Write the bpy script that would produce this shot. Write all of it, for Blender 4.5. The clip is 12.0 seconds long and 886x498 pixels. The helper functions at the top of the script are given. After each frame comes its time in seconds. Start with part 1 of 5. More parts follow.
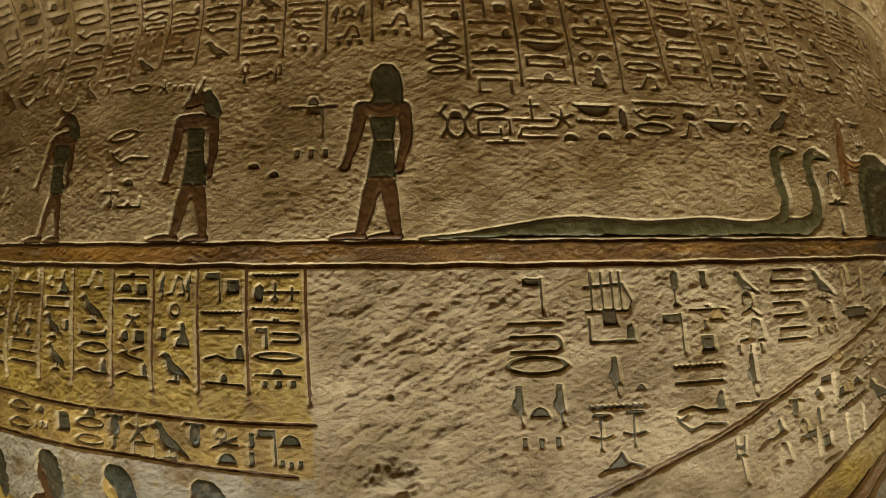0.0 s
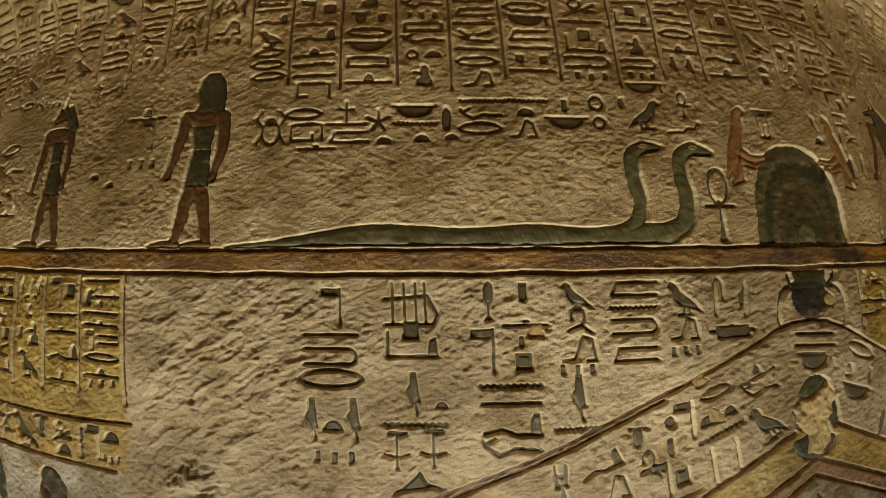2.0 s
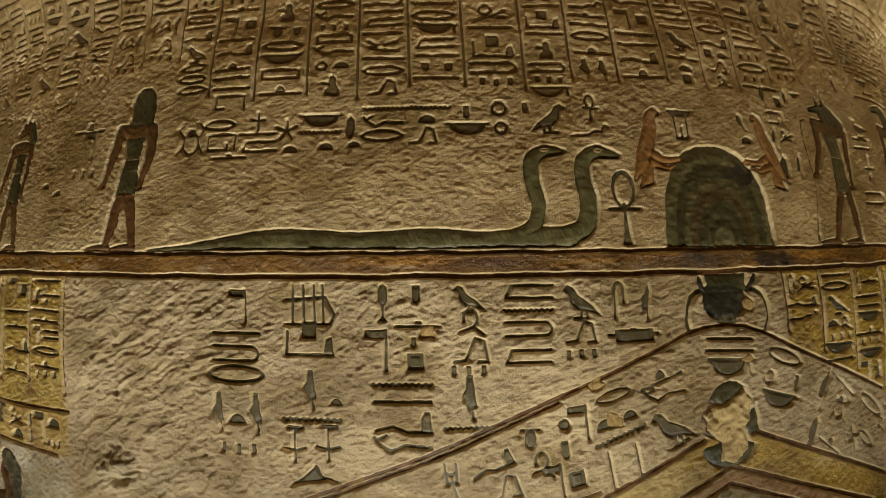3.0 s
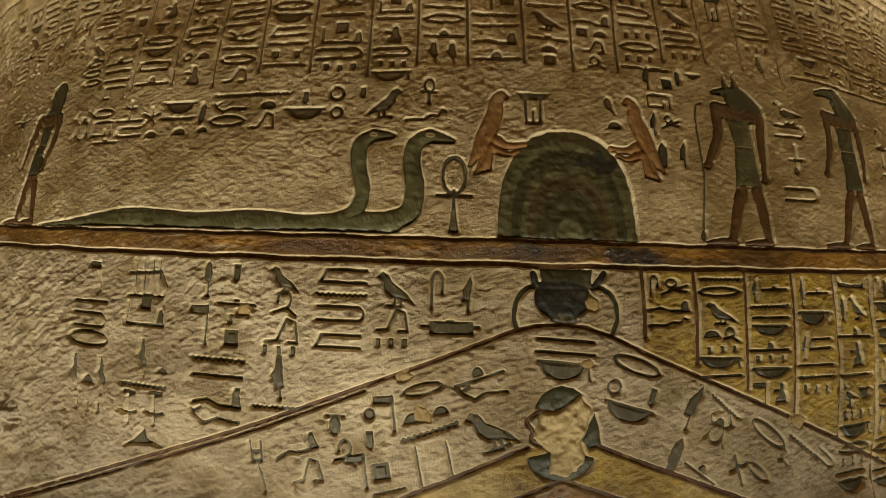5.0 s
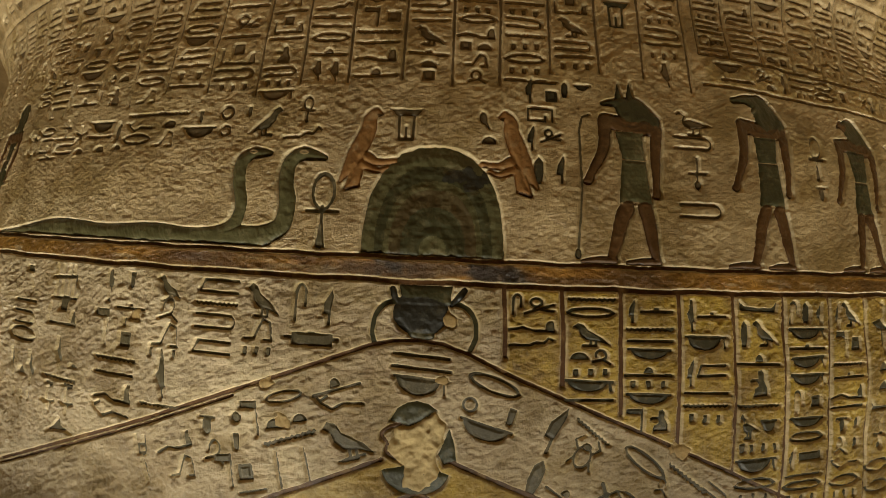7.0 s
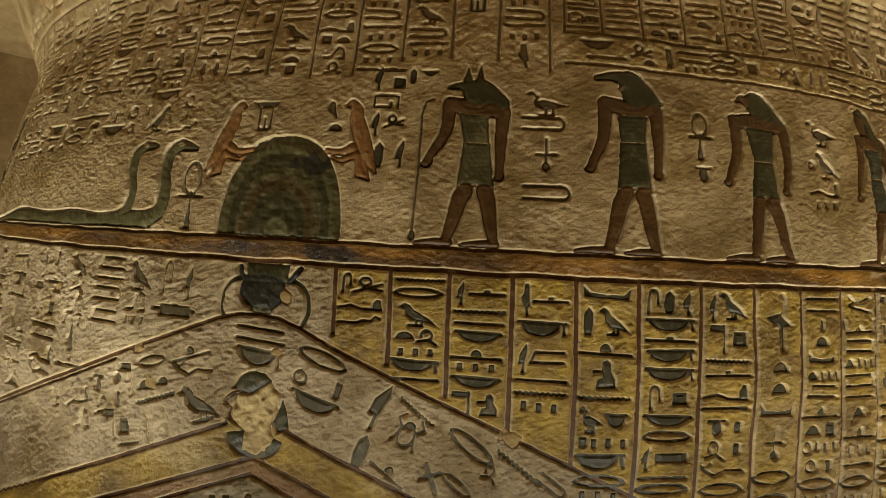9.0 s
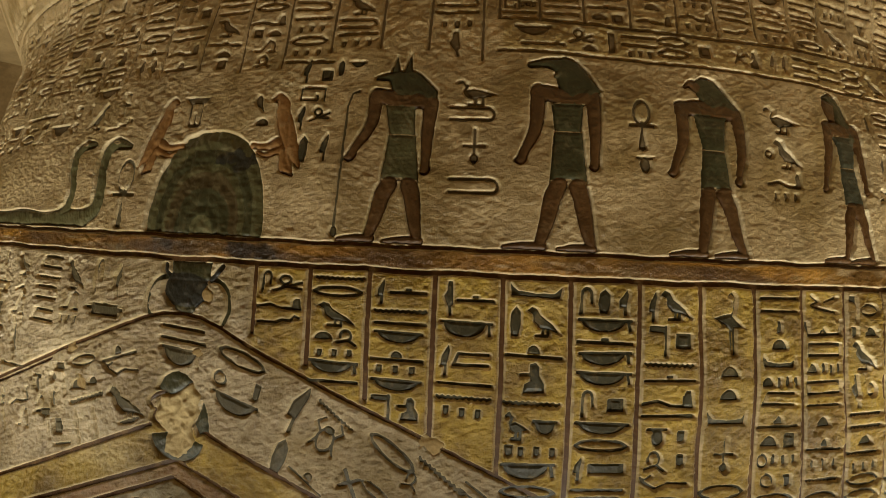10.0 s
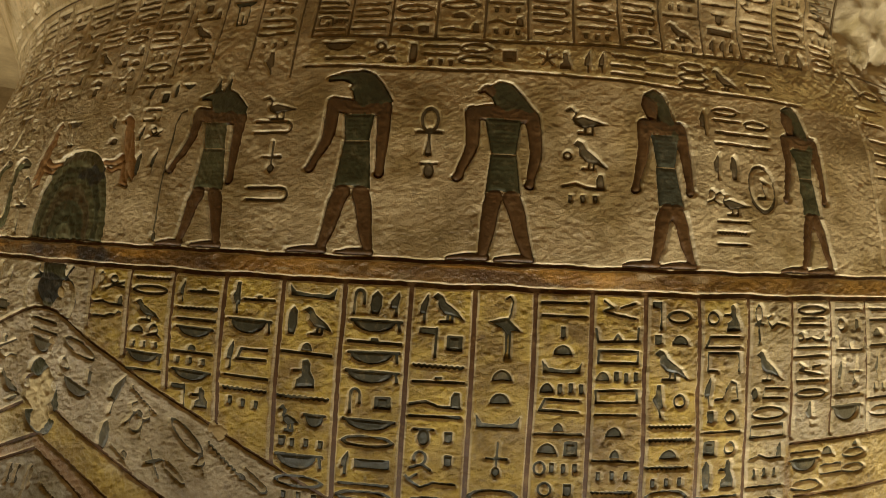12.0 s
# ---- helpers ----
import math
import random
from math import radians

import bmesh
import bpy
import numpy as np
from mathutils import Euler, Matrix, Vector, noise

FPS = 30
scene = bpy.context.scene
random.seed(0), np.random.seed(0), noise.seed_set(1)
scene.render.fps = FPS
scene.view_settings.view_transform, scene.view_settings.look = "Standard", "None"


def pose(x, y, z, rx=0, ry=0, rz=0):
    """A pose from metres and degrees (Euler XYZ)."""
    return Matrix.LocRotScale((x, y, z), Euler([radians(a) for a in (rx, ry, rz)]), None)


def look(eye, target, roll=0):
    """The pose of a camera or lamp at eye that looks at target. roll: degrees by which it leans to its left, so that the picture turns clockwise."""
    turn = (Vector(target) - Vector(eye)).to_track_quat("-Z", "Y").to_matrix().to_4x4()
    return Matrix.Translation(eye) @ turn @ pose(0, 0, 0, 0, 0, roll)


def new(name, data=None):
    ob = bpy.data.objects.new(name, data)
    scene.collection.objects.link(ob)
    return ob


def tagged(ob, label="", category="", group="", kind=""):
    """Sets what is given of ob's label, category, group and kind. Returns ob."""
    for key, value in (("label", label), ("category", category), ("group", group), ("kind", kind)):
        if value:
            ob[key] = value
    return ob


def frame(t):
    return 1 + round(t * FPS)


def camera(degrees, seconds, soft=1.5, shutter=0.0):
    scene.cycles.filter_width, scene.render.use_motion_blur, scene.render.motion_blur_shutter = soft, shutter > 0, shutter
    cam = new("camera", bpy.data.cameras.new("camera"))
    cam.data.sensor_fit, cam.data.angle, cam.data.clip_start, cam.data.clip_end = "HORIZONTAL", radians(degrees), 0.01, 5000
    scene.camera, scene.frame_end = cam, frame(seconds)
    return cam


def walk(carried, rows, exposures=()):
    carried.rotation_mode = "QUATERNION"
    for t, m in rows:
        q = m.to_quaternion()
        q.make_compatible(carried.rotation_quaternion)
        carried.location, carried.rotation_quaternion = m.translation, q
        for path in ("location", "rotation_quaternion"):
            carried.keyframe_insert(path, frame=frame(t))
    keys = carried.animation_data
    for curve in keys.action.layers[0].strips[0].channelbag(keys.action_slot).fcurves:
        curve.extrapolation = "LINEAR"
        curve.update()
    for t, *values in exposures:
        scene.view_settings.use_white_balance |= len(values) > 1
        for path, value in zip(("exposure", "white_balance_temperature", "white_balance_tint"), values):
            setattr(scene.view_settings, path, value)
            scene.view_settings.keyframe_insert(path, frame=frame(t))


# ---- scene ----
cam = camera(97.46, 12.0, soft=1.0)
PATH = [
    (0.0, (0.005, -1.393, 1.622), (0.010, -0.396, 1.709), -3.50),
    (0.5, (0.243, -1.376, 1.601), (0.210, -0.380, 1.689), -3.12),
    (1.0, (0.472, -1.342, 1.598), (0.405, -0.348, 1.686), -2.77),
    (1.5, (0.684, -1.314, 1.613), (0.588, -0.322, 1.697), -2.59),
    (2.0, (0.899, -1.297, 1.634), (0.772, -0.308, 1.711), -2.62),
    (2.5, (1.126, -1.285, 1.637), (0.968, -0.300, 1.713), -2.65),
    (3.0, (1.370, -1.267, 1.627), (1.176, -0.289, 1.704), -2.34),
    (5.0, (2.200, -1.016, 1.546), (1.866, -0.078, 1.635), 0.74),
    (5.5, (2.331, -0.947, 1.560), (1.975, -0.017, 1.648), 1.25),
    (6.0, (2.456, -0.902, 1.584), (2.082, 0.022, 1.670), 1.59),
    (6.5, (2.617, -0.856, 1.612), (2.217, 0.057, 1.693), 1.93),
    (7.0, (2.805, -0.800, 1.623), (2.376, 0.099, 1.704), 2.26),
    (9.0, (3.552, -0.427, 1.575), (2.993, 0.398, 1.659), 3.58),
    (9.5, (3.670, -0.296, 1.569), (3.092, 0.515, 1.657), 3.56),
    (10.0, (3.790, -0.179, 1.578), (3.197, 0.621, 1.667), 3.53),
    (10.5, (3.951, -0.063, 1.599), (3.338, 0.723, 1.685), 3.49),
    (11.0, (4.160, 0.073, 1.623), (3.521, 0.838, 1.707), 3.59),
    (11.5, (4.379, 0.224, 1.633), (3.714, 0.965, 1.720), 3.80),
    (12.0, (4.578, 0.383, 1.630), (3.887, 1.100, 1.723), 4.21),
]
walk(cam, [(t, look(eye, target, roll)) for t, eye, target, roll in PATH])

# ---- the wall's form: gently bowed towards the passage, leaning back at the top ----
RAD, LEAN, KZ, Z0 = 5.4255, 0.0476, 0.1574, 1.84
VAULT, VAULT_RUN, FORWARD = 0.95, 0.45, 0.40
FOOT = 1.02
FLOOR_LINE = 1.704          # the base line of the figure register


def sag(s):
    """The register lines rise a little towards both ends of the wall."""
    return 0.0098 * (s - 2.7) ** 2


def lattice(px, py, cx, cy, seed):
    """Smooth value noise, about -1 to 1, with cells of cx by cy metres."""
    if seed not in TABLES:
        TABLES[seed] = np.random.default_rng(seed).uniform(-1, 1, (257, 257))
    table = TABLES[seed]
    x, y = np.asarray(px) / cx + 1000.3, np.asarray(py) / cy + 1000.7
    i, j = np.floor(x).astype(int), np.floor(y).astype(int)
    fx, fy = x - i, y - j
    fx, fy = fx * fx * (3 - 2 * fx), fy * fy * (3 - 2 * fy)
    i0, j0, i1, j1 = i % 257, j % 257, (i + 1) % 257, (j + 1) % 257
    return (table[i0, j0] * (1 - fx) + table[i1, j0] * fx) * (1 - fy) + (table[i0, j1] * (1 - fx) + table[i1, j1] * fx) * fy


TABLES = {}


def unevenness(s, v):
    """The slow bumps and hollows of the plaster, shared by the wall and all that is cut into it."""
    return 0.007 * lattice(s, v, 0.36, 0.24, 11) + 0.003 * lattice(s, v, 0.15, 0.11, 12)


def on_wall(s, v, depth=0.0):
    """A place on the wall: s along it, v up it, depth into it. Numbers or arrays."""
    s, v = np.asarray(s, float), np.asarray(v, float)
    z = v + sag(s)
    depth = depth + unevenness(s, v)
    h = z - Z0
    k = np.clip(h - VAULT, 0, VAULT_RUN)         # above the vault's spring the wall bends forward again
    k2 = np.maximum(h - VAULT - VAULT_RUN, 0)
    bend = (LEAN + KZ * VAULT + FORWARD) / VAULT_RUN
    h1 = np.minimum(h, VAULT)
    steep = LEAN + KZ * VAULT
    rad = RAD - (LEAN * h1 + KZ * h1 * h1 / 2 + steep * k - bend * k * k / 2 - FORWARD * k2)
    low = np.clip(-FOOT - h, 0, 0.3)                # near its foot the wall runs out again
    low2 = np.clip(-FOOT - 0.3 - h, 0, 0.15)
    rad = rad + 0.9 * low * low + 0.54 * low2
    a = s / RAD
    tilt = np.where(h < VAULT, LEAN + KZ * h, steep - bend * k) + 1.8 * low * (h > -FOOT - 0.45)
    n = 1 / np.sqrt(1 + tilt * tilt)
    rr = rad - depth * n
    return np.stack([rr * np.sin(a), RAD - rr * np.cos(a), z - depth * tilt * n], -1)


def wall_frame(s, v, depth=0.0, turn=0.0):
    """A pose on the wall: x along, y up, z out of it."""
    e = 0.01
    o = Vector(on_wall(s, v, depth))
    x = (Vector(on_wall(s + e, v)) - Vector(on_wall(s - e, v))).normalized()
    y = (Vector(on_wall(s, v + e)) - Vector(on_wall(s, v - e))).normalized()
    n = x.cross(y).normalized()
    y = n.cross(x)
    m = Matrix((x, y, n)).transposed().to_4x4()
    m.translation = o
    return m @ Matrix.Rotation(radians(turn), 4, "Z")


# ---- light: flood lamps on the floor, turned up at the wall ----
world = bpy.data.worlds.new("tomb_dark")
scene.world = world
world.use_nodes = True
world.node_tree.nodes["Background"].inputs[0].default_value = (1.0, 0.84, 0.62, 1)
world.node_tree.nodes["Background"].inputs[1].default_value = 0.004


def floor_lamp_light(s, power):
    a = s / RAD
    r = RAD + 0.98
    eye = Vector((r * math.sin(a), RAD - r * math.cos(a), -0.48))
    data = bpy.data.lights.new("floor_lamp_light", "AREA")
    data.shape, data.size, data.size_y, data.energy, data.color = "RECTANGLE", 0.9, 0.06, power * 1.08, (0.980, 0.98, 0.845)
    data.spread = radians(99)
    ob = new("floor_lamp_light", data)
    ob.matrix_world = look(eye, eye + Vector((-0.09 * math.sin(a), 0.09 * math.cos(a), 0.99)))


for s, power in ((-1.75, 21.5), (-0.3, 21.5), (1.15, 25.5), (2.6, 12.8), (4.05, 15.0), (5.5, 37.0), (6.95, 37.0)):
    floor_lamp_light(s, power)
scene.view_settings.exposure = 0.0

# ---- materials ----


def shade(name, rough=0.85):
    mat = bpy.data.materials.new(name)
    mat.use_nodes = True
    nt = mat.node_tree
    bsdf = nt.nodes["Principled BSDF"]
    bsdf.inputs["Roughness"].default_value = rough
    bsdf.inputs["Specular IOR Level"].default_value = 0.3
    return mat, nt, bsdf


def node(nt, kind, **values):
    n = nt.nodes.new(kind)
    for key, value in values.items():
        n.inputs[key.replace("_", " ")].default_value = value
    return n


def noise_at(nt, coord, scale, detail=4.0, rough=0.6):
    n = node(nt, "ShaderNodeTexNoise", Scale=scale, Detail=detail, Roughness=rough)
    nt.links.new(coord, n.inputs["Vector"])
    return n.outputs["Fac"]


def span(nt, fac, a, b, lo, hi):
    n = node(nt, "ShaderNodeMapRange")
    for key, value in zip(("From Min", "From Max", "To Min", "To Max"), (a, b, lo, hi)):
        n.inputs[key].default_value = value
    nt.links.new(fac, n.inputs["Value"])
    return n.outputs["Result"]


def blend(nt, how, fac, a, b):
    n = nt.nodes.new("ShaderNodeMix")
    n.data_type, n.blend_type = "RGBA", how
    for socket, value in ((n.inputs[0], fac), (n.inputs[6], a), (n.inputs[7], b)):
        if isinstance(value, (int, float, tuple)):
            socket.default_value = value
        else:
            nt.links.new(value, socket)
    return n.outputs[2]


def relief(nt, bsdf, height, distance, strength=1.0):
    n = node(nt, "ShaderNodeBump", Strength=strength, Distance=distance)
    nt.links.new(height, n.inputs["Height"])
    nt.links.new(n.outputs["Normal"], bsdf.inputs["Normal"])
    return n


def aged(name, colour, dust=(0.34, 0.25, 0.13), worn=0.45, rough=0.52, pigment=False):
    """Old paint over plaster: blotched, flaked through to the dusty ground, with fine grain."""
    mat, nt, bsdf = shade(name, rough)
    form = nt.nodes.new("ShaderNodeNewGeometry")
    coord = form.outputs["Position"]
    base = (*colour, 1)
    if pigment:
        bsdf.inputs["Specular IOR Level"].default_value = 0.5
        layer = nt.nodes.new("ShaderNodeVertexColor")
        layer.layer_name = "pigment"
        base = layer.outputs["Color"]
    big = noise_at(nt, coord, 2.6, 5.0, 0.65)
    mid = noise_at(nt, coord, 17.0, 6.0, 0.7)
    fine = noise_at(nt, coord, 130.0, 4.0, 0.7)
    tone = blend(nt, "MULTIPLY", 1.0, base, blend(nt, "MIX", span(nt, big, 0.3, 0.7, 0, 1), (0.72, 0.69, 0.62, 1), (1.17, 1.17, 1.16, 1)))
    tone = blend(nt, "MULTIPLY", 1.0, tone, blend(nt, "MIX", span(nt, mid, 0.32, 0.68, 0, 1), (0.79, 0.765, 0.71, 1), (1.15, 1.14, 1.12, 1)))
    flake = span(nt, mid, 0.60 - 0.12 * worn, 0.70 - 0.10 * worn, 0, worn)
    tone = blend(nt, "MIX", flake, tone, (*dust, 1))
    if pigment:                                     # brown water stains with soft edges
        stain = noise_at(nt, coord, 4.3, 4.0, 0.6)
        tone = blend(nt, "MIX", span(nt, stain, 0.46, 0.62, 0, 0.9), tone, blend(nt, "MULTIPLY", 1.0, tone, (0.60, 0.545, 0.38, 1)))
        lit_rim = span(nt, form.outputs["Pointiness"], 0.545, 0.62, 0, 0.7)       # convex corners, rubbed pale and brightened in colour for rim highlights
        tone = blend(nt, "MIX", lit_rim, tone, (0.62, 0.52, 0.34, 1))
    tone = blend(nt, "MULTIPLY", 1.0, tone, blend(nt, "MIX", span(nt, fine, 0.3, 0.7, 0, 1), (0.86, 0.84, 0.80, 1), (1.1, 1.1, 1.1, 1)))
    nt.links.new(tone, bsdf.inputs["Base Color"])
    nt.links.new(span(nt, mid, 0.2, 0.8, rough - 0.12, min(1.0, rough + 0.1)), bsdf.inputs["Roughness"])
    if pigment:                                     # fine chisel marks where the wall was left rough
        turned = node(nt, "ShaderNodeMapping", Rotation=(0.0, radians(24), 0.0), Scale=(19.0, 19.0, 80.0))
        nt.links.new(coord, turned.inputs["Vector"])
        hatch = noise_at(nt, turned.outputs["Vector"], 1.0, 5.0, 0.65)
        lump = noise_at(nt, coord, 62.0, 3.0, 0.65)
        bump = relief(nt, bsdf, blend(nt, "ADD", 0.7, blend(nt, "ADD", 0.55, blend(nt, "ADD", 0.5, fine, mid), hatch), lump), 0.0068, 1.0)
        nt.links.new(layer.outputs["Alpha"], bump.inputs["Strength"])
    else:                                           # brushed paint, dented and a little lumpy
        lump = noise_at(nt, coord, 55.0, 3.0, 0.6)
        relief(nt, bsdf, blend(nt, "ADD", 0.4, blend(nt, "ADD", 0.5, lump, mid), fine), 0.0040, 0.8)
    return mat


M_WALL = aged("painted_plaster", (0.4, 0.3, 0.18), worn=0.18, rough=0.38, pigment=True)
M_DARK = aged("blue_black_paint", (0.062, 0.054, 0.030), dust=(0.20, 0.145, 0.065), worn=0.6, rough=0.42)
M_SOOT = aged("blackened_paint", (0.030, 0.027, 0.019), dust=(0.10, 0.08, 0.045), worn=0.5, rough=0.42)
M_GREEN = aged("dark_green_paint", (0.052, 0.048, 0.020), dust=(0.14, 0.11, 0.05), worn=0.5, rough=0.42)
M_OLIVE = aged("olive_green_paint", (0.098, 0.088, 0.038), dust=(0.20, 0.16, 0.08), worn=0.55, rough=0.40)
M_UMBER = aged("brown_green_paint", (0.078, 0.054, 0.022), dust=(0.14, 0.115, 0.05), worn=0.55, rough=0.42)
M_BLUE = aged("dull_blue_paint", (0.058, 0.058, 0.036), dust=(0.16, 0.13, 0.07), worn=0.5, rough=0.42)
M_SKIN = aged("red_brown_paint", (0.098, 0.047, 0.015), dust=(0.18, 0.105, 0.04), worn=0.45, rough=0.42)
M_HAWK = aged("faded_orange_paint", (0.30, 0.150, 0.048), worn=0.5)
M_LINE = aged("red_ochre_line", (0.100, 0.043, 0.011), dust=(0.25, 0.145, 0.05), worn=0.6)
M_DUST = aged("dusty_groove", (0.17, 0.118, 0.058), worn=0.2)
M_GREY = aged("faded_green_grey_paint", (0.094, 0.075, 0.038), dust=(0.26, 0.20, 0.11), worn=0.5)
# for label signs without paint: the cut's shade put into its floor colour
M_FAINT = aged("dark_sign_cut", (0.125, 0.092, 0.048), dust=(0.30, 0.22, 0.12), worn=0.5)
M_CREAM = aged("cream_plaster", (0.50, 0.37, 0.175), worn=0.1, rough=0.7)
M_HEM = aged("pale_tan_border", (0.36, 0.26, 0.13), worn=0.3)
M_CHIP = aged("ochre_chip", (0.38, 0.255, 0.10), worn=0.2, rough=0.7)
M_GOLD = aged("yellow_ochre_paint", (0.50, 0.33, 0.08), worn=0.25)
M_STONE = aged("tomb_stone", (0.36, 0.255, 0.125), worn=0.2)

# ---- outlines: every sign is strokes (polyline, half width) and fills (polygon) in a box one by one ----


def arc(cx, cy, rx, ry, a0, a1, n=10):
    return [(cx + rx * math.cos(radians(a0 + (a1 - a0) * k / n)), cy + ry * math.sin(radians(a0 + (a1 - a0) * k / n))) for k in range(n + 1)]


def zigzag(n, h):
    return [(-0.5 + k / n, h * (-1) ** k) for k in range(n + 1)]


LENS_TOP, LENS_LOW = arc(0, -0.35, 0.62, 0.8, 144, 36, 8), arc(0, 0.35, 0.62, 0.8, 216, 324, 8)
LENS = [(-0.5, 0)] + LENS_TOP[1:-1] + [(0.5, 0)] + LENS_LOW[1:-1][::-1]
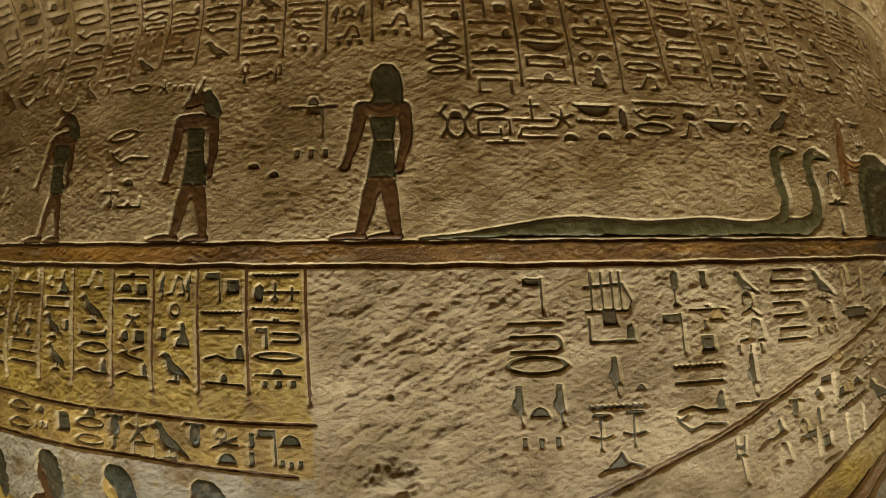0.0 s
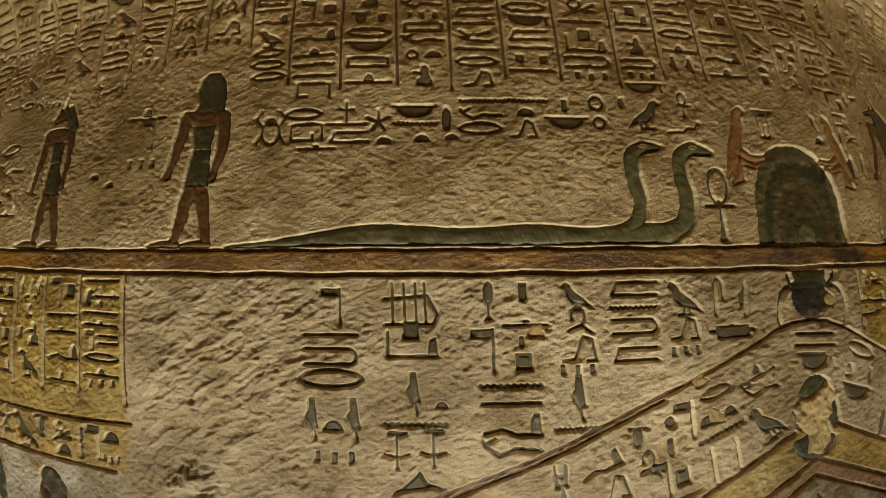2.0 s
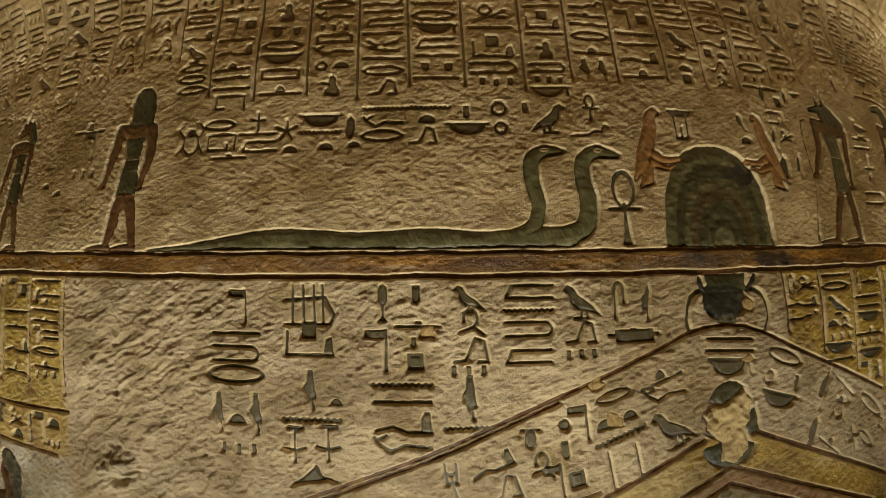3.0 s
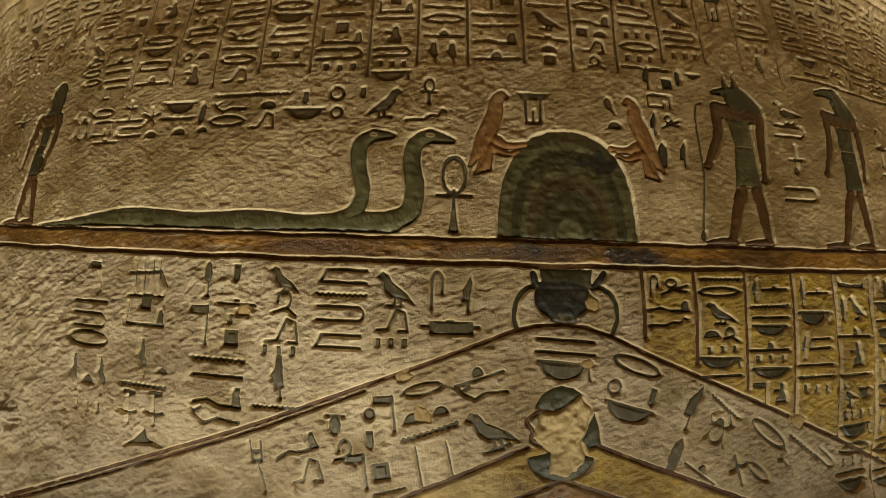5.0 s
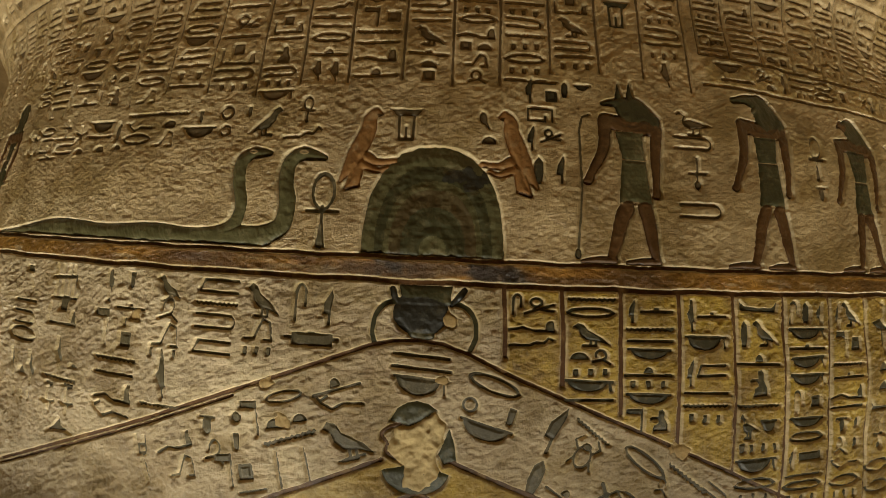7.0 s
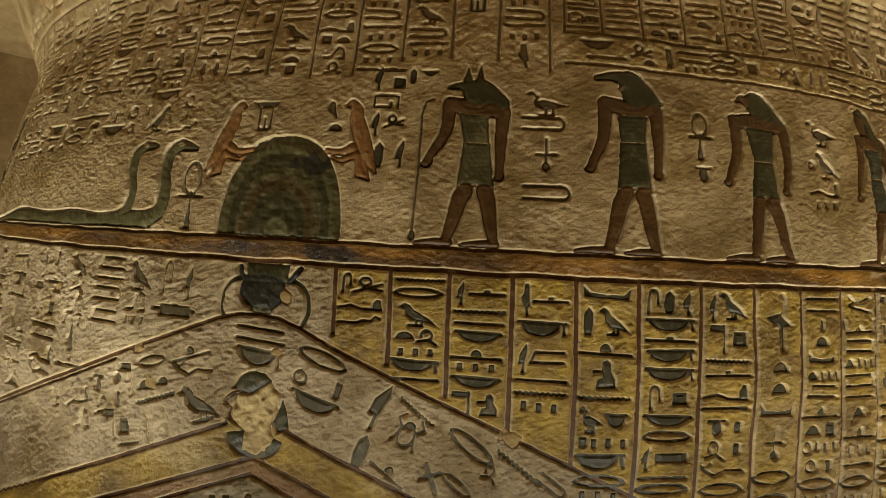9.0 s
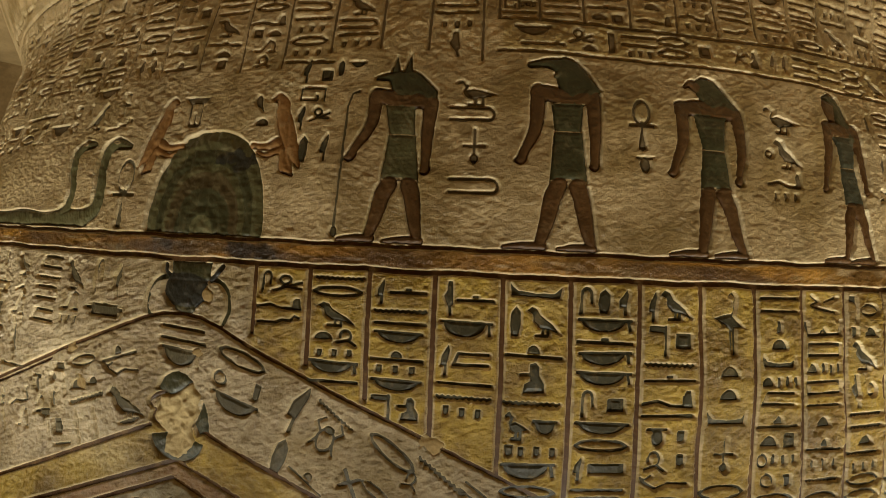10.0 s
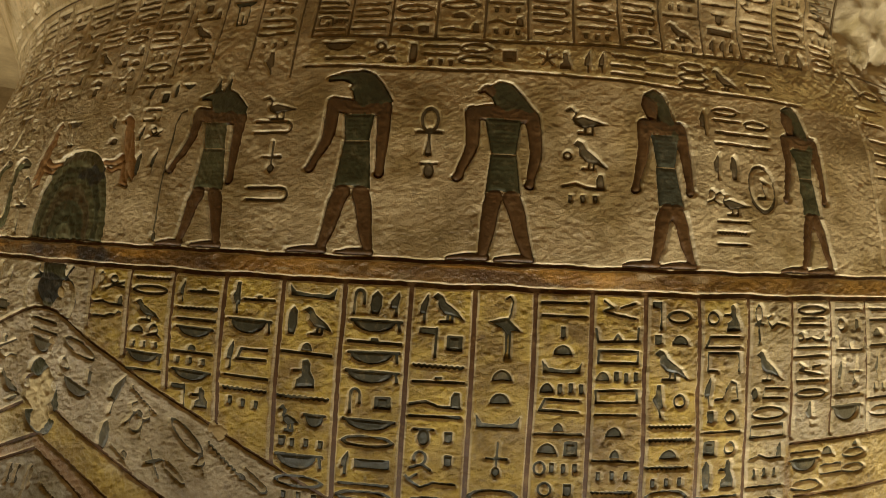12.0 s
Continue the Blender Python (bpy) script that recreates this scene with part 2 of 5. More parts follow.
# name: (default width, default height, strokes, fills), in units of a sign's square
SIGNS = {
    "bar": (1.0, 0.16, [[(-0.5, 0), (0.5, 0)]], []),
    "water": (1.0, 0.2, [zigzag(18, 0.10)], []),
    "bolt": (1.0, 0.22, [[(-0.5, -0.1), (0.5, -0.1)], [(-0.05, 0.3), (0.05, 0.3)]], []),
    "knob": (1.0, 0.34, [[(-0.5, -0.4), (0.5, -0.4)]], [arc(0, -0.2, 0.11, 0.5, 0, 180, 8)]),
    "lens": (1.0, 0.29, [LENS + LENS[:1]], []),
    "loaf": (0.42, 0.22, [], [arc(0, -0.45, 0.5, 0.95, 0, 180, 8)]),
    "bowl": (0.95, 0.32, [[(-0.5, 0.42), (0.5, 0.42)]], [arc(0, 0.42, 0.44, 0.85, 180, 360, 10)]),
    "bowl_handle": (1.0, 0.38, [[(-0.5, 0.42), (0.5, 0.42)], [(0.44, 0.4), (0.47, -0.25)]], [arc(-0.04, 0.42, 0.42, 0.85, 180, 360, 10)]),
    "house": (0.8, 0.4, [[(-0.2, -0.5), (-0.5, -0.5), (-0.5, 0.5), (0.5, 0.5), (0.5, -0.5)]], []),
    "shelter": (0.8, 0.42, [[(0.2, -0.1), (0.2, -0.5), (-0.5, -0.5), (-0.5, 0.5), (0.5, 0.5), (0.5, -0.5)]], []),
    "pool": (0.95, 0.26, [[(-0.5, -0.5), (0.5, -0.5), (0.5, 0.5), (-0.5, 0.5), (-0.5, -0.5)]], []),
    "slab": (0.9, 0.26, [], [[(-0.5, -0.5), (0.5, -0.5), (0.5, 0.5), (-0.5, 0.5)]]),
    "loop": (0.95, 0.34, [[(-0.5, 0.4), (0.36, 0.4)] + arc(0.36, 0, 0.14, 0.4, 90, -90, 6) + [(-0.5, -0.4)]], []),
    "hook": (0.9, 0.3, [[(0.5, 0.4), (-0.38, 0.4), (-0.5, -0.4), (0.5, -0.4)]], []),
    "ring": (0.34, 0.34, [arc(0, 0, 0.42, 0.42, 0, 360, 14)], []),
    "disc": (0.3, 0.3, [], [arc(0, 0, 0.5, 0.5, 0, 345, 12)]),
    "tick": (0.11, 0.26, [], [[(-0.5, 0.5), (-0.42, -0.42), (0.1, -0.5), (0.45, -0.3), (0.5, 0.5)]]),
    "three": (0.7, 0.2, [[(-0.45, -0.5), (-0.45, 0.5)], [(0, -0.5), (0, 0.5)], [(0.45, -0.5), (0.45, 0.5)]], []),
    "square": (0.28, 0.28, [[(-0.5, -0.5), (0.5, -0.5), (0.5, 0.5), (-0.5, 0.5), (-0.5, -0.5)]], [[(-0.4, -0.4), (0.4, -0.4), (0.4, 0.4), (-0.4, 0.4)]]),
    "bird": (0.8, 0.72, [[(0.0, -0.2), (-0.02, -0.48), (-0.22, -0.48)], [(0.14, -0.22), (0.14, -0.48), (0.02, -0.48)]],
             [[(-0.5, 0.34), (-0.36, 0.5), (-0.2, 0.42), (-0.1, 0.2), (0.3, -0.12), (0.5, -0.42), (0.22, -0.28), (-0.12, -0.22), (-0.3, 0.0), (-0.34, 0.26)]]),
    "goose": (0.9, 0.62, [[(-0.28, 0.3), (-0.38, 0.46), (-0.5, 0.36)], [(-0.24, 0.32), (-0.32, 0.1), (-0.22, 0.0)], [(-0.02, -0.2), (-0.04, -0.5), (-0.2, -0.5)], [(0.16, -0.2), (0.16, -0.5), (0.02, -0.5)]],
              [[(-0.36, 0.06), (-0.1, 0.16), (0.25, 0.02), (0.5, -0.12), (0.2, -0.18), (-0.1, -0.26), (-0.3, -0.14)]]),
    "reed": (0.24, 0.72, [[(0.1, -0.5), (0.1, 0.1)]], [[(0.3, 0.5), (-0.35, 0.1), (-0.4, -0.2), (0.2, -0.22), (0.42, 0.3)]]),
    "leaf": (0.26, 0.7, [], [[(0, 0.5), (-0.42, 0.3), (-0.5, -0.1), (-0.3, -0.5), (0.25, -0.5), (0.45, -0.1), (0.42, 0.3)]]),
    "ankh": (0.46, 0.95, [arc(0, 0.25, 0.34, 0.24, -90, 270, 14), [(-0.5, -0.02), (0.5, -0.02)], [(0, 0.05), (0, -0.5)]], [[(-0.03, -0.1), (-0.14, -0.5), (0.14, -0.5), (0.03, -0.1)]]),
    "star": (0.46, 0.46, [[(0, 0), (0.5 * math.cos(radians(a)), 0.5 * math.sin(radians(a)))] for a in (90, 20, 160, 235, 305)], []),
    "flag": (0.5, 0.7, [[(0.25, 0.5), (0.25, -0.5)]], [[(-0.5, 0.5), (0.3, 0.5), (0.3, 0.28), (-0.5, 0.3)]]),
    "arm": (1.0, 0.38, [[(-0.5, -0.35), (-0.2, -0.15), (0.05, -0.4), (0.48, -0.4)]], [[(0.3, -0.45), (0.3, 0.2), (0.36, 0.5), (0.46, 0.5), (0.5, -0.45)]]),
    "legs": (0.66, 0.44, [[(-0.5, -0.5), (-0.18, -0.44), (0.1, 0.5), (0.36, 0.36), (0.46, -0.5), (0.2, -0.5)]], []),
    "viper": (1.0, 0.36, [[(-0.5, 0.4), (-0.42, 0.1), (-0.2, -0.3), (0.05, 0.0), (0.5, -0.1)], [(-0.46, 0.2), (-0.28, 0.5)]], []),
    "snake": (0.95, 0.34, [[(-0.5, -0.45), (-0.05, -0.4), (0.1, -0.1), (0.3, -0.1), (0.4, 0.4), (0.5, 0.2)]], []),
    "seated": (0.46, 0.66, [[(-0.5, 0.1), (-0.1, 0.12)]], [[(-0.42, -0.5), (-0.36, -0.2), (-0.1, -0.12), (-0.14, 0.2), (-0.12, 0.44), (0.1, 0.5), (0.24, 0.36), (0.22, 0.1), (0.42, -0.2), (0.42, -0.5)]]),
    "cross": (0.3, 0.42, [[(0, -0.5), (0, 0.5)], [(-0.5, 0.1), (0.5, 0.1)]], []),
    "tall_cross": (0.42, 0.7, [[(0, -0.5), (0, 0.5)], [(-0.5, 0.0), (0.5, 0.0)]], [arc(0, -0.36, 0.2, 0.14, 0, 330, 8)]),
    "crook": (0.26, 0.75, [[(-0.4, -0.5), (-0.36, 0.25)] + arc(0.02, 0.25, 0.38, 0.24, 180, 0, 6) + [(0.4, -0.1)]], []),
    "grid": (0.95, 0.75, [[(-0.5, -0.5), (0.42, -0.5), (0.5, -0.25), (0.32, 0.2), (-0.5, 0.12)], [(-0.36, -0.5), (-0.36, 0.5)], [(-0.12, -0.5), (-0.14, 0.5)], [(0.1, -0.5), (0.08, 0.5)], [(0.28, -0.5), (0.26, 0.5)]], []),
    "tray": (0.95, 0.62, [[(-0.46, 0.2), (-0.46, -0.5), (0.42, -0.5)]], [[(-0.16, -0.02), (0.14, -0.02), (0.14, 0.5), (-0.16, 0.5)], [(0.3, -0.5), (0.34, -0.02), (0.46, 0.04), (0.5, -0.5)]]),
    "spindle": (0.22, 0.8, [[(0, -0.5), (0, 0.0)]], [arc(0, 0.2, 0.5, 0.3, 0, 330, 8), [(-0.4, -0.5), (0.4, -0.5), (0, -0.36)]]),
    "scarab": (0.6, 0.72, [[(-0.3, 0.1), (-0.5, 0.3), (-0.3, 0.5)], [(0.3, 0.1), (0.5, 0.3), (0.3, 0.5)], [(-0.3, -0.15), (-0.46, -0.4)], [(0.3, -0.15), (0.46, -0.4)]] + [arc(0, -0.1, 0.3, 0.34, 0, 360, 12)], [arc(0, 0.22, 0.2, 0.12, 0, 330, 8)]),
    "wick": (0.42, 0.46, [arc(-0.05, 0.12, 0.3, 0.36, -60, 200, 8), [(-0.5, -0.4), (0.1, -0.2), (0.5, -0.5)]], []),
    "horns": (0.95, 0.32, [], [[(-0.5, 0.5), (-0.46, -0.3), (0.46, -0.3), (0.5, 0.5), (0.36, 0.0), (0.0, -0.1), (-0.36, 0.0)]]),
    "arms_up": (1.0, 0.34, [[(-0.5, 0.5), (-0.46, -0.35), (0.46, -0.35), (0.5, 0.5)], [(-0.1, -0.35), (0, 0.1), (0.1, -0.35)]], []),
    "split": (0.75, 0.4, [[(-0.5, 0.5), (-0.2, 0.1), (-0.5, -0.1), (-0.1, -0.3), (0.5, -0.5)], [(0.05, 0.1), (0.5, 0.35)]], []),
    "twist": (0.75, 0.55, [arc(-0.1, 0.2, 0.2, 0.26, 300, -20, 8) + [(-0.2, -0.2), (0.5, -0.3)], [(0.5, 0.1), (-0.5, -0.5)]], []),
    "tongs": (0.5, 0.9, [[(-0.3, 0.5), (-0.2, 0.1)], [(0.1, 0.5), (0.14, 0.12)], [(-0.22, 0.1), (0.16, 0.12)], [(-0.26, 0.3), (0.12, 0.3)], [(-0.02, 0.1), (0.3, -0.5)]], []),
    "stand": (0.6, 0.6, [[(-0.25, 0.4), (-0.22, -0.5), (0.22, -0.5), (0.25, 0.4)], [(0, -0.5), (0, -0.1)]], [[(-0.5, 0.5), (0.5, 0.5), (0.34, 0.3), (-0.34, 0.3)]]),
    "jar": (0.4, 0.5, [[(-0.5, 0.3), (0.5, 0.3)]], [arc(0, -0.05, 0.32, 0.42, 0, 330, 10)]),
    "plume": (0.3, 0.5, [], [arc(-0.1, 0.15, 0.32, 0.32, 0, 250, 8) + [(0.1, -0.2), (0.5, -0.5), (0.2, 0.0)]]),
    "standing": (0.3, 0.8, [[(0.1, -0.3), (0.2, -0.5)]], [[(-0.2, 0.5), (0.2, 0.5), (0.3, 0.1), (0.4, -0.2), (0.0, -0.3), (-0.3, -0.1), (-0.5, 0.05), (-0.25, 0.2)]]),
    "palm": (0.5, 0.7, [[(0, -0.5), (0, 0.4)], [(-0.5, -0.1), (0, -0.2), (0.5, -0.1)], [(0, 0.4), (0.4, 0.5), (-0.3, 0.5)]], []),
    "mound": (0.9, 0.36, [[(-0.5, -0.5), (-0.1, 0.0), (0.0, 0.5), (0.12, 0.0), (0.5, -0.3)]], [[(-0.4, -0.4), (0.0, 0.5), (0.2, -0.2)]]),
    "stork": (0.7, 1.25, [[(0.12, 0.5), (0.22, 0.42), (0.16, 0.2), (0.08, 0.1)], [(0.0, 0.45), (0.12, 0.5)], [(0.05, -0.05), (0.06, -0.5)], [(0.16, -0.05), (0.17, -0.5)]], [[(-0.5, 0.08), (0.05, 0.16), (0.5, -0.06), (0.2, -0.06), (0.1, -0.14), (-0.1, -0.02)]]),
    "oval_seal": (0.62, 0.95, [arc(0, 0, 0.5, 0.5, 0, 360, 20), [(-0.2, -0.2), (0.1, -0.2), (0.0, 0.2), (0.2, 0.1)]], []),
}


def seg_gap(px, py, a, b):
    ax, ay, bx, by = *a[:2], *b[:2]
    dx, dy = bx - ax, by - ay
    q = np.clip(((px - ax) * dx + (py - ay) * dy) / (dx * dx + dy * dy + 1e-12), 0, 1)
    return np.hypot(px - ax - q * dx, py - ay - q * dy), q


def stroke_gap(px, py, line, half):
    """Distance to a stroke's edge, negative inside. Points may carry their own half width."""
    best = None
    for a, b in zip(line, line[1:]):
        d, q = seg_gap(px, py, a, b)
        d = d - (half if len(a) < 3 else a[2] + (b[2] - a[2]) * q)
        best = d if best is None else np.minimum(best, d)
    return best


def fill_gap(px, py, poly):
    best, inside = None, np.zeros(np.shape(px), bool)
    for (ax, ay), (bx, by) in zip(poly, poly[1:] + poly[:1]):
        d, _ = seg_gap(px, py, (ax, ay), (bx, by))
        best = d if best is None else np.minimum(best, d)
        cut = (ay > py) != (by > py)
        inside ^= cut & (px < (bx - ax) * (py - ay) / (by - ay + 1e-12) + ax)
    return np.where(inside, -best, best)


def flow(points, n=5):
    """A rounded line through the given points (Catmull-Rom), widths included."""
    p = [np.array(q, float) for q in points]
    p = [2 * p[0] - p[1]] + p + [2 * p[-1] - p[-2]]
    out = []
    for a, b, c, d in zip(p, p[1:], p[2:], p[3:]):
        for k in range(n):
            t = k / n
            out.append(tuple(0.5 * (2 * b + (c - a) * t + (2 * a - 5 * b + 4 * c - d) * t * t + (3 * b - a - 3 * c + d) * t ** 3)))
    return out + [tuple(p[-2])]


def smooth(a, b, x):
    q = np.clip((x - a) / (b - a), 0, 1)
    return q * q * (3 - 2 * q)


# ---- the carved wall as a field of depths and pigments ----
def steps(*runs):
    out = []
    for a, b, d in runs:
        out.append(np.arange(a, b - d * 0.5, d))
    return np.concatenate(out)


S_AX = np.append(steps((-3.6, -2.12, 0.018), (-2.12, 6.0, 0.0046), (6.0, 7.4, 0.015)), 7.4)
V_AX = np.append(steps((0.30, 0.55, 0.015), (0.55, 0.84, 0.0042), (0.84, 2.46, 0.0030), (2.46, 2.80, 0.0045), (2.80, 3.24, 0.008)), 3.24)
GS, GV = np.meshgrid(S_AX, V_AX, indexing="ij")
DEPTH = np.zeros(GS.shape)


def window(s0, s1, v0, v1):
    i0, i1 = np.searchsorted(S_AX, (s0, s1))
    j0, j1 = np.searchsorted(V_AX, (v0, v1))
    return slice(max(i0 - 1, 0), i1 + 1), slice(max(j0 - 1, 0), j1 + 1)


def carve(gap_of, box, deep, edge=0.0032, wide=0.0026):
    """Cut a shape into the wall: gap_of(s, v) is the distance to its edge."""
    w = window(box[0] - 0.02, box[1] + 0.02, box[2] - 0.02, box[3] + 0.02)
    if DEPTH[w].size == 0:
        return
    g = gap_of(GS[w], GV[w]) - wide + 0.0016 * lattice(GS[w], GV[w], 0.021, 0.021, 8)
    DEPTH[w] = np.maximum(DEPTH[w], deep * smooth(edge, -edge, g))


def mesh_from(name, verts, faces, smooth_faces=False):
    me = bpy.data.meshes.new(name)
    me.from_pydata(verts, [], faces)
    if smooth_faces:
        me.shade_smooth()
    return me


def part(name, me, material, parent, label=""):
    """Link a mesh as one part under a thing."""
    if material is not None and not me.materials:
        me.materials.append(material)
    ob = new(name, me)
    ob.parent = parent
    if label:
        ob["label"] = label
    return ob


PLATES = {}


def sign_mesh(kind, w, h, half, material):
    """The painted floor of a sunken sign: slabs under its strokes and fills."""
    key = (kind, round(w, 2), round(h, 2), round(half, 3), material.name)
    if key in PLATES:
        return PLATES[key]
    _, _, strokes, fills = SIGNS[kind]
    verts, faces, grow, thick = [], [], half, 0.006

    def slab(ring):
        n, k = len(ring), len(verts)
        verts.extend([(x, y, 0.0) for x, y in ring] + [(x, y, -thick) for x, y in ring])
        faces.append(tuple(range(k, k + n)))
        faces.extend((k + i, k + n + i, k + n + (i + 1) % n, k + (i + 1) % n) for i in range(n))

    def ribbon(line, grow):
        """A flat band along a bent line, mitred at its corners."""
        k, n = len(verts), len(line)
        for i, (x, y) in enumerate(line):
            ways = []
            for a, b in ((i - 1, i), (i, i + 1)):
                if 0 <= a and b < n:
                    dx, dy = line[b][0] - line[a][0], line[b][1] - line[a][1]
                    L = math.hypot(dx, dy) + 1e-9
                    ways.append((dx / L, dy / L))
            tx, ty = sum(q[0] for q in ways), sum(q[1] for q in ways)
            L = math.hypot(tx, ty) + 1e-6
            tx, ty = tx / L, ty / L
            mitre = grow / max(0.55, abs(tx * ways[0][0] + ty * ways[0][1]))
            end = grow * 0.7 * ((i == n - 1) - (i == 0))
            x, y = x + tx * end, y + ty * end
            for q, z in ((1, 0.0), (-1, 0.0), (-1, -thick), (1, -thick)):
                verts.append((x - q * ty * mitre, y + q * tx * mitre, z))
            if i:
                b = k + 4 * i
                faces.extend((b - 4 + j, b - 4 + (j + 1) % 4, b + (j + 1) % 4, b + j) for j in range(4))
        faces.extend(((k, k + 3, k + 2, k + 1), (k + 4 * n - 4, k + 4 * n - 3, k + 4 * n - 2, k + 4 * n - 1)))

    for line in strokes:
        line = [(x * w, y * h) for x, y in line]
        ribbon(line, grow)
    for poly in fills:
        ring = [(x * (w + 0.001), y * (h + 0.001)) for x, y in poly]
        area = sum(a[0] * b[1] - a[1] * b[0] for a, b in zip(ring, ring[1:] + ring[:1]))
        ring = ring if area > 0 else ring[::-1]
        slab(ring)
        # the paint swells a little inside its outline
        cx, cy, k, n = sum(p[0] for p in ring) / len(ring), sum(p[1] for p in ring) / len(ring), len(verts), len(ring)
        verts.extend([(cx + (x - cx) * 0.86, cy + (y - cy) * 0.86, 0.0004) for x, y in ring] + [(cx + (x - cx) * 0.62, cy + (y - cy) * 0.62, 0.0042) for x, y in ring])
        faces.extend((k + i, k + (i + 1) % n, k + n + (i + 1) % n, k + n + i) for i in range(n))
        faces.append(tuple(range(k + n, k + 2 * n)))
    me = mesh_from(kind + "_sign", verts, faces)
    me.materials.append(material)
    PLATES[key] = me
    return me


def sign(kind, s, v, size, parent, material=None, turn=0.0, w=None, h=None, half=None, deep=0.0122, flip=False):
    """Cut one sign into the wall at its middle (s, v), and lay its paint in the cut."""
    dw, dh, strokes, fills = SIGNS[kind]
    w, h = (dw * size if w is None else w), (dh * size if h is None else h)
    half = half or max(0.0036, 0.025 * size)
    if kind == "three":
        return [sign("tick", s + q * 0.45 * w, v + random.uniform(-0.003, 0.003), size, parent, material, turn, max(0.016, 0.10 * size), h, half, deep) for q in (-1, 0, 1)]
    c, sn = math.cos(radians(turn)), math.sin(radians(turn))
    k = -1 if flip else 1

    def gap_of(ps, pv):
        x, y = (ps - s) * c + (pv - v) * sn, -(ps - s) * sn + (pv - v) * c
        x = x * k
        out = None
        for line in strokes:
            d = stroke_gap(x, y, [(a * w, b * h) for a, b in line], half)
            out = d if out is None else np.minimum(out, d)
        for poly in fills:
            d = fill_gap(x, y, [(a * w, b * h) for a, b in poly])
            out = d if out is None else np.minimum(out, d)
        return out

    r = 0.5 * math.hypot(w, h) + half if turn else 0
    box = (s - r, s + r, v - r, v + r) if turn else (s - w / 2 - half, s + w / 2 + half, v - h / 2 - half, v + h / 2 + half)
    carve(gap_of, box, deep)
    ob = part(kind + "_sign", sign_mesh(kind, w, h, half, material or M_DARK), None, parent)
    ob.matrix_basis = wall_frame(s, v, deep * 0.78, turn) @ Matrix.Diagonal((k, 1, 1, 1))
    return ob


def thing(name, label, category, group="", kind=""):
    return tagged(new(name), label, category, group, kind)


def strip(name, path, half, material, parent, deep=0.010, lift=0.78, label=""):
    """An incised line along a path of (s, v): a groove in the wall and its paint."""
    pts = []
    for a, b in zip(path, path[1:]):
        n = max(1, int(math.hypot(b[0] - a[0], b[1] - a[1]) / 0.05))
        pts += [(a[0] + (b[0] - a[0]) * i / n, a[1] + (b[1] - a[1]) * i / n) for i in range(n)]
    pts.append(path[-1])
    for a, b in zip(path, path[1:]):
        box = (min(a[0], b[0]) - half, max(a[0], b[0]) + half, min(a[1], b[1]) - half, max(a[1], b[1]) + half)
        carve(lambda ps, pv, a=a, b=b: stroke_gap(ps, pv, [a, b], half), box, deep)
    verts, faces = [], []
    for i, (s, v) in enumerate(pts):
        a, b = pts[max(i - 1, 0)], pts[min(i + 1, len(pts) - 1)]
        L = math.hypot(b[0] - a[0], b[1] - a[1])
        nx, ny = -(b[1] - a[1]) / L * (half + 0.001), (b[0] - a[0]) / L * (half + 0.001)
        for q, d in ((1, 0), (-1, 0), (-1, 0.005), (1, 0.005)):
            verts.append(tuple(on_wall(s + q * nx, v + q * ny, deep * lift + d)))
        if i:
            k = 4 * i
            faces += [(k - 4 + j, k - 4 + (j + 1) % 4, k + (j + 1) % 4, k + j) for j in range(4)]
    faces += [(0, 3, 2, 1), tuple(range(len(verts) - 4, len(verts)))]
    return part(name, mesh_from(name, verts, [f[::-1] for f in faces]), material, parent, label)


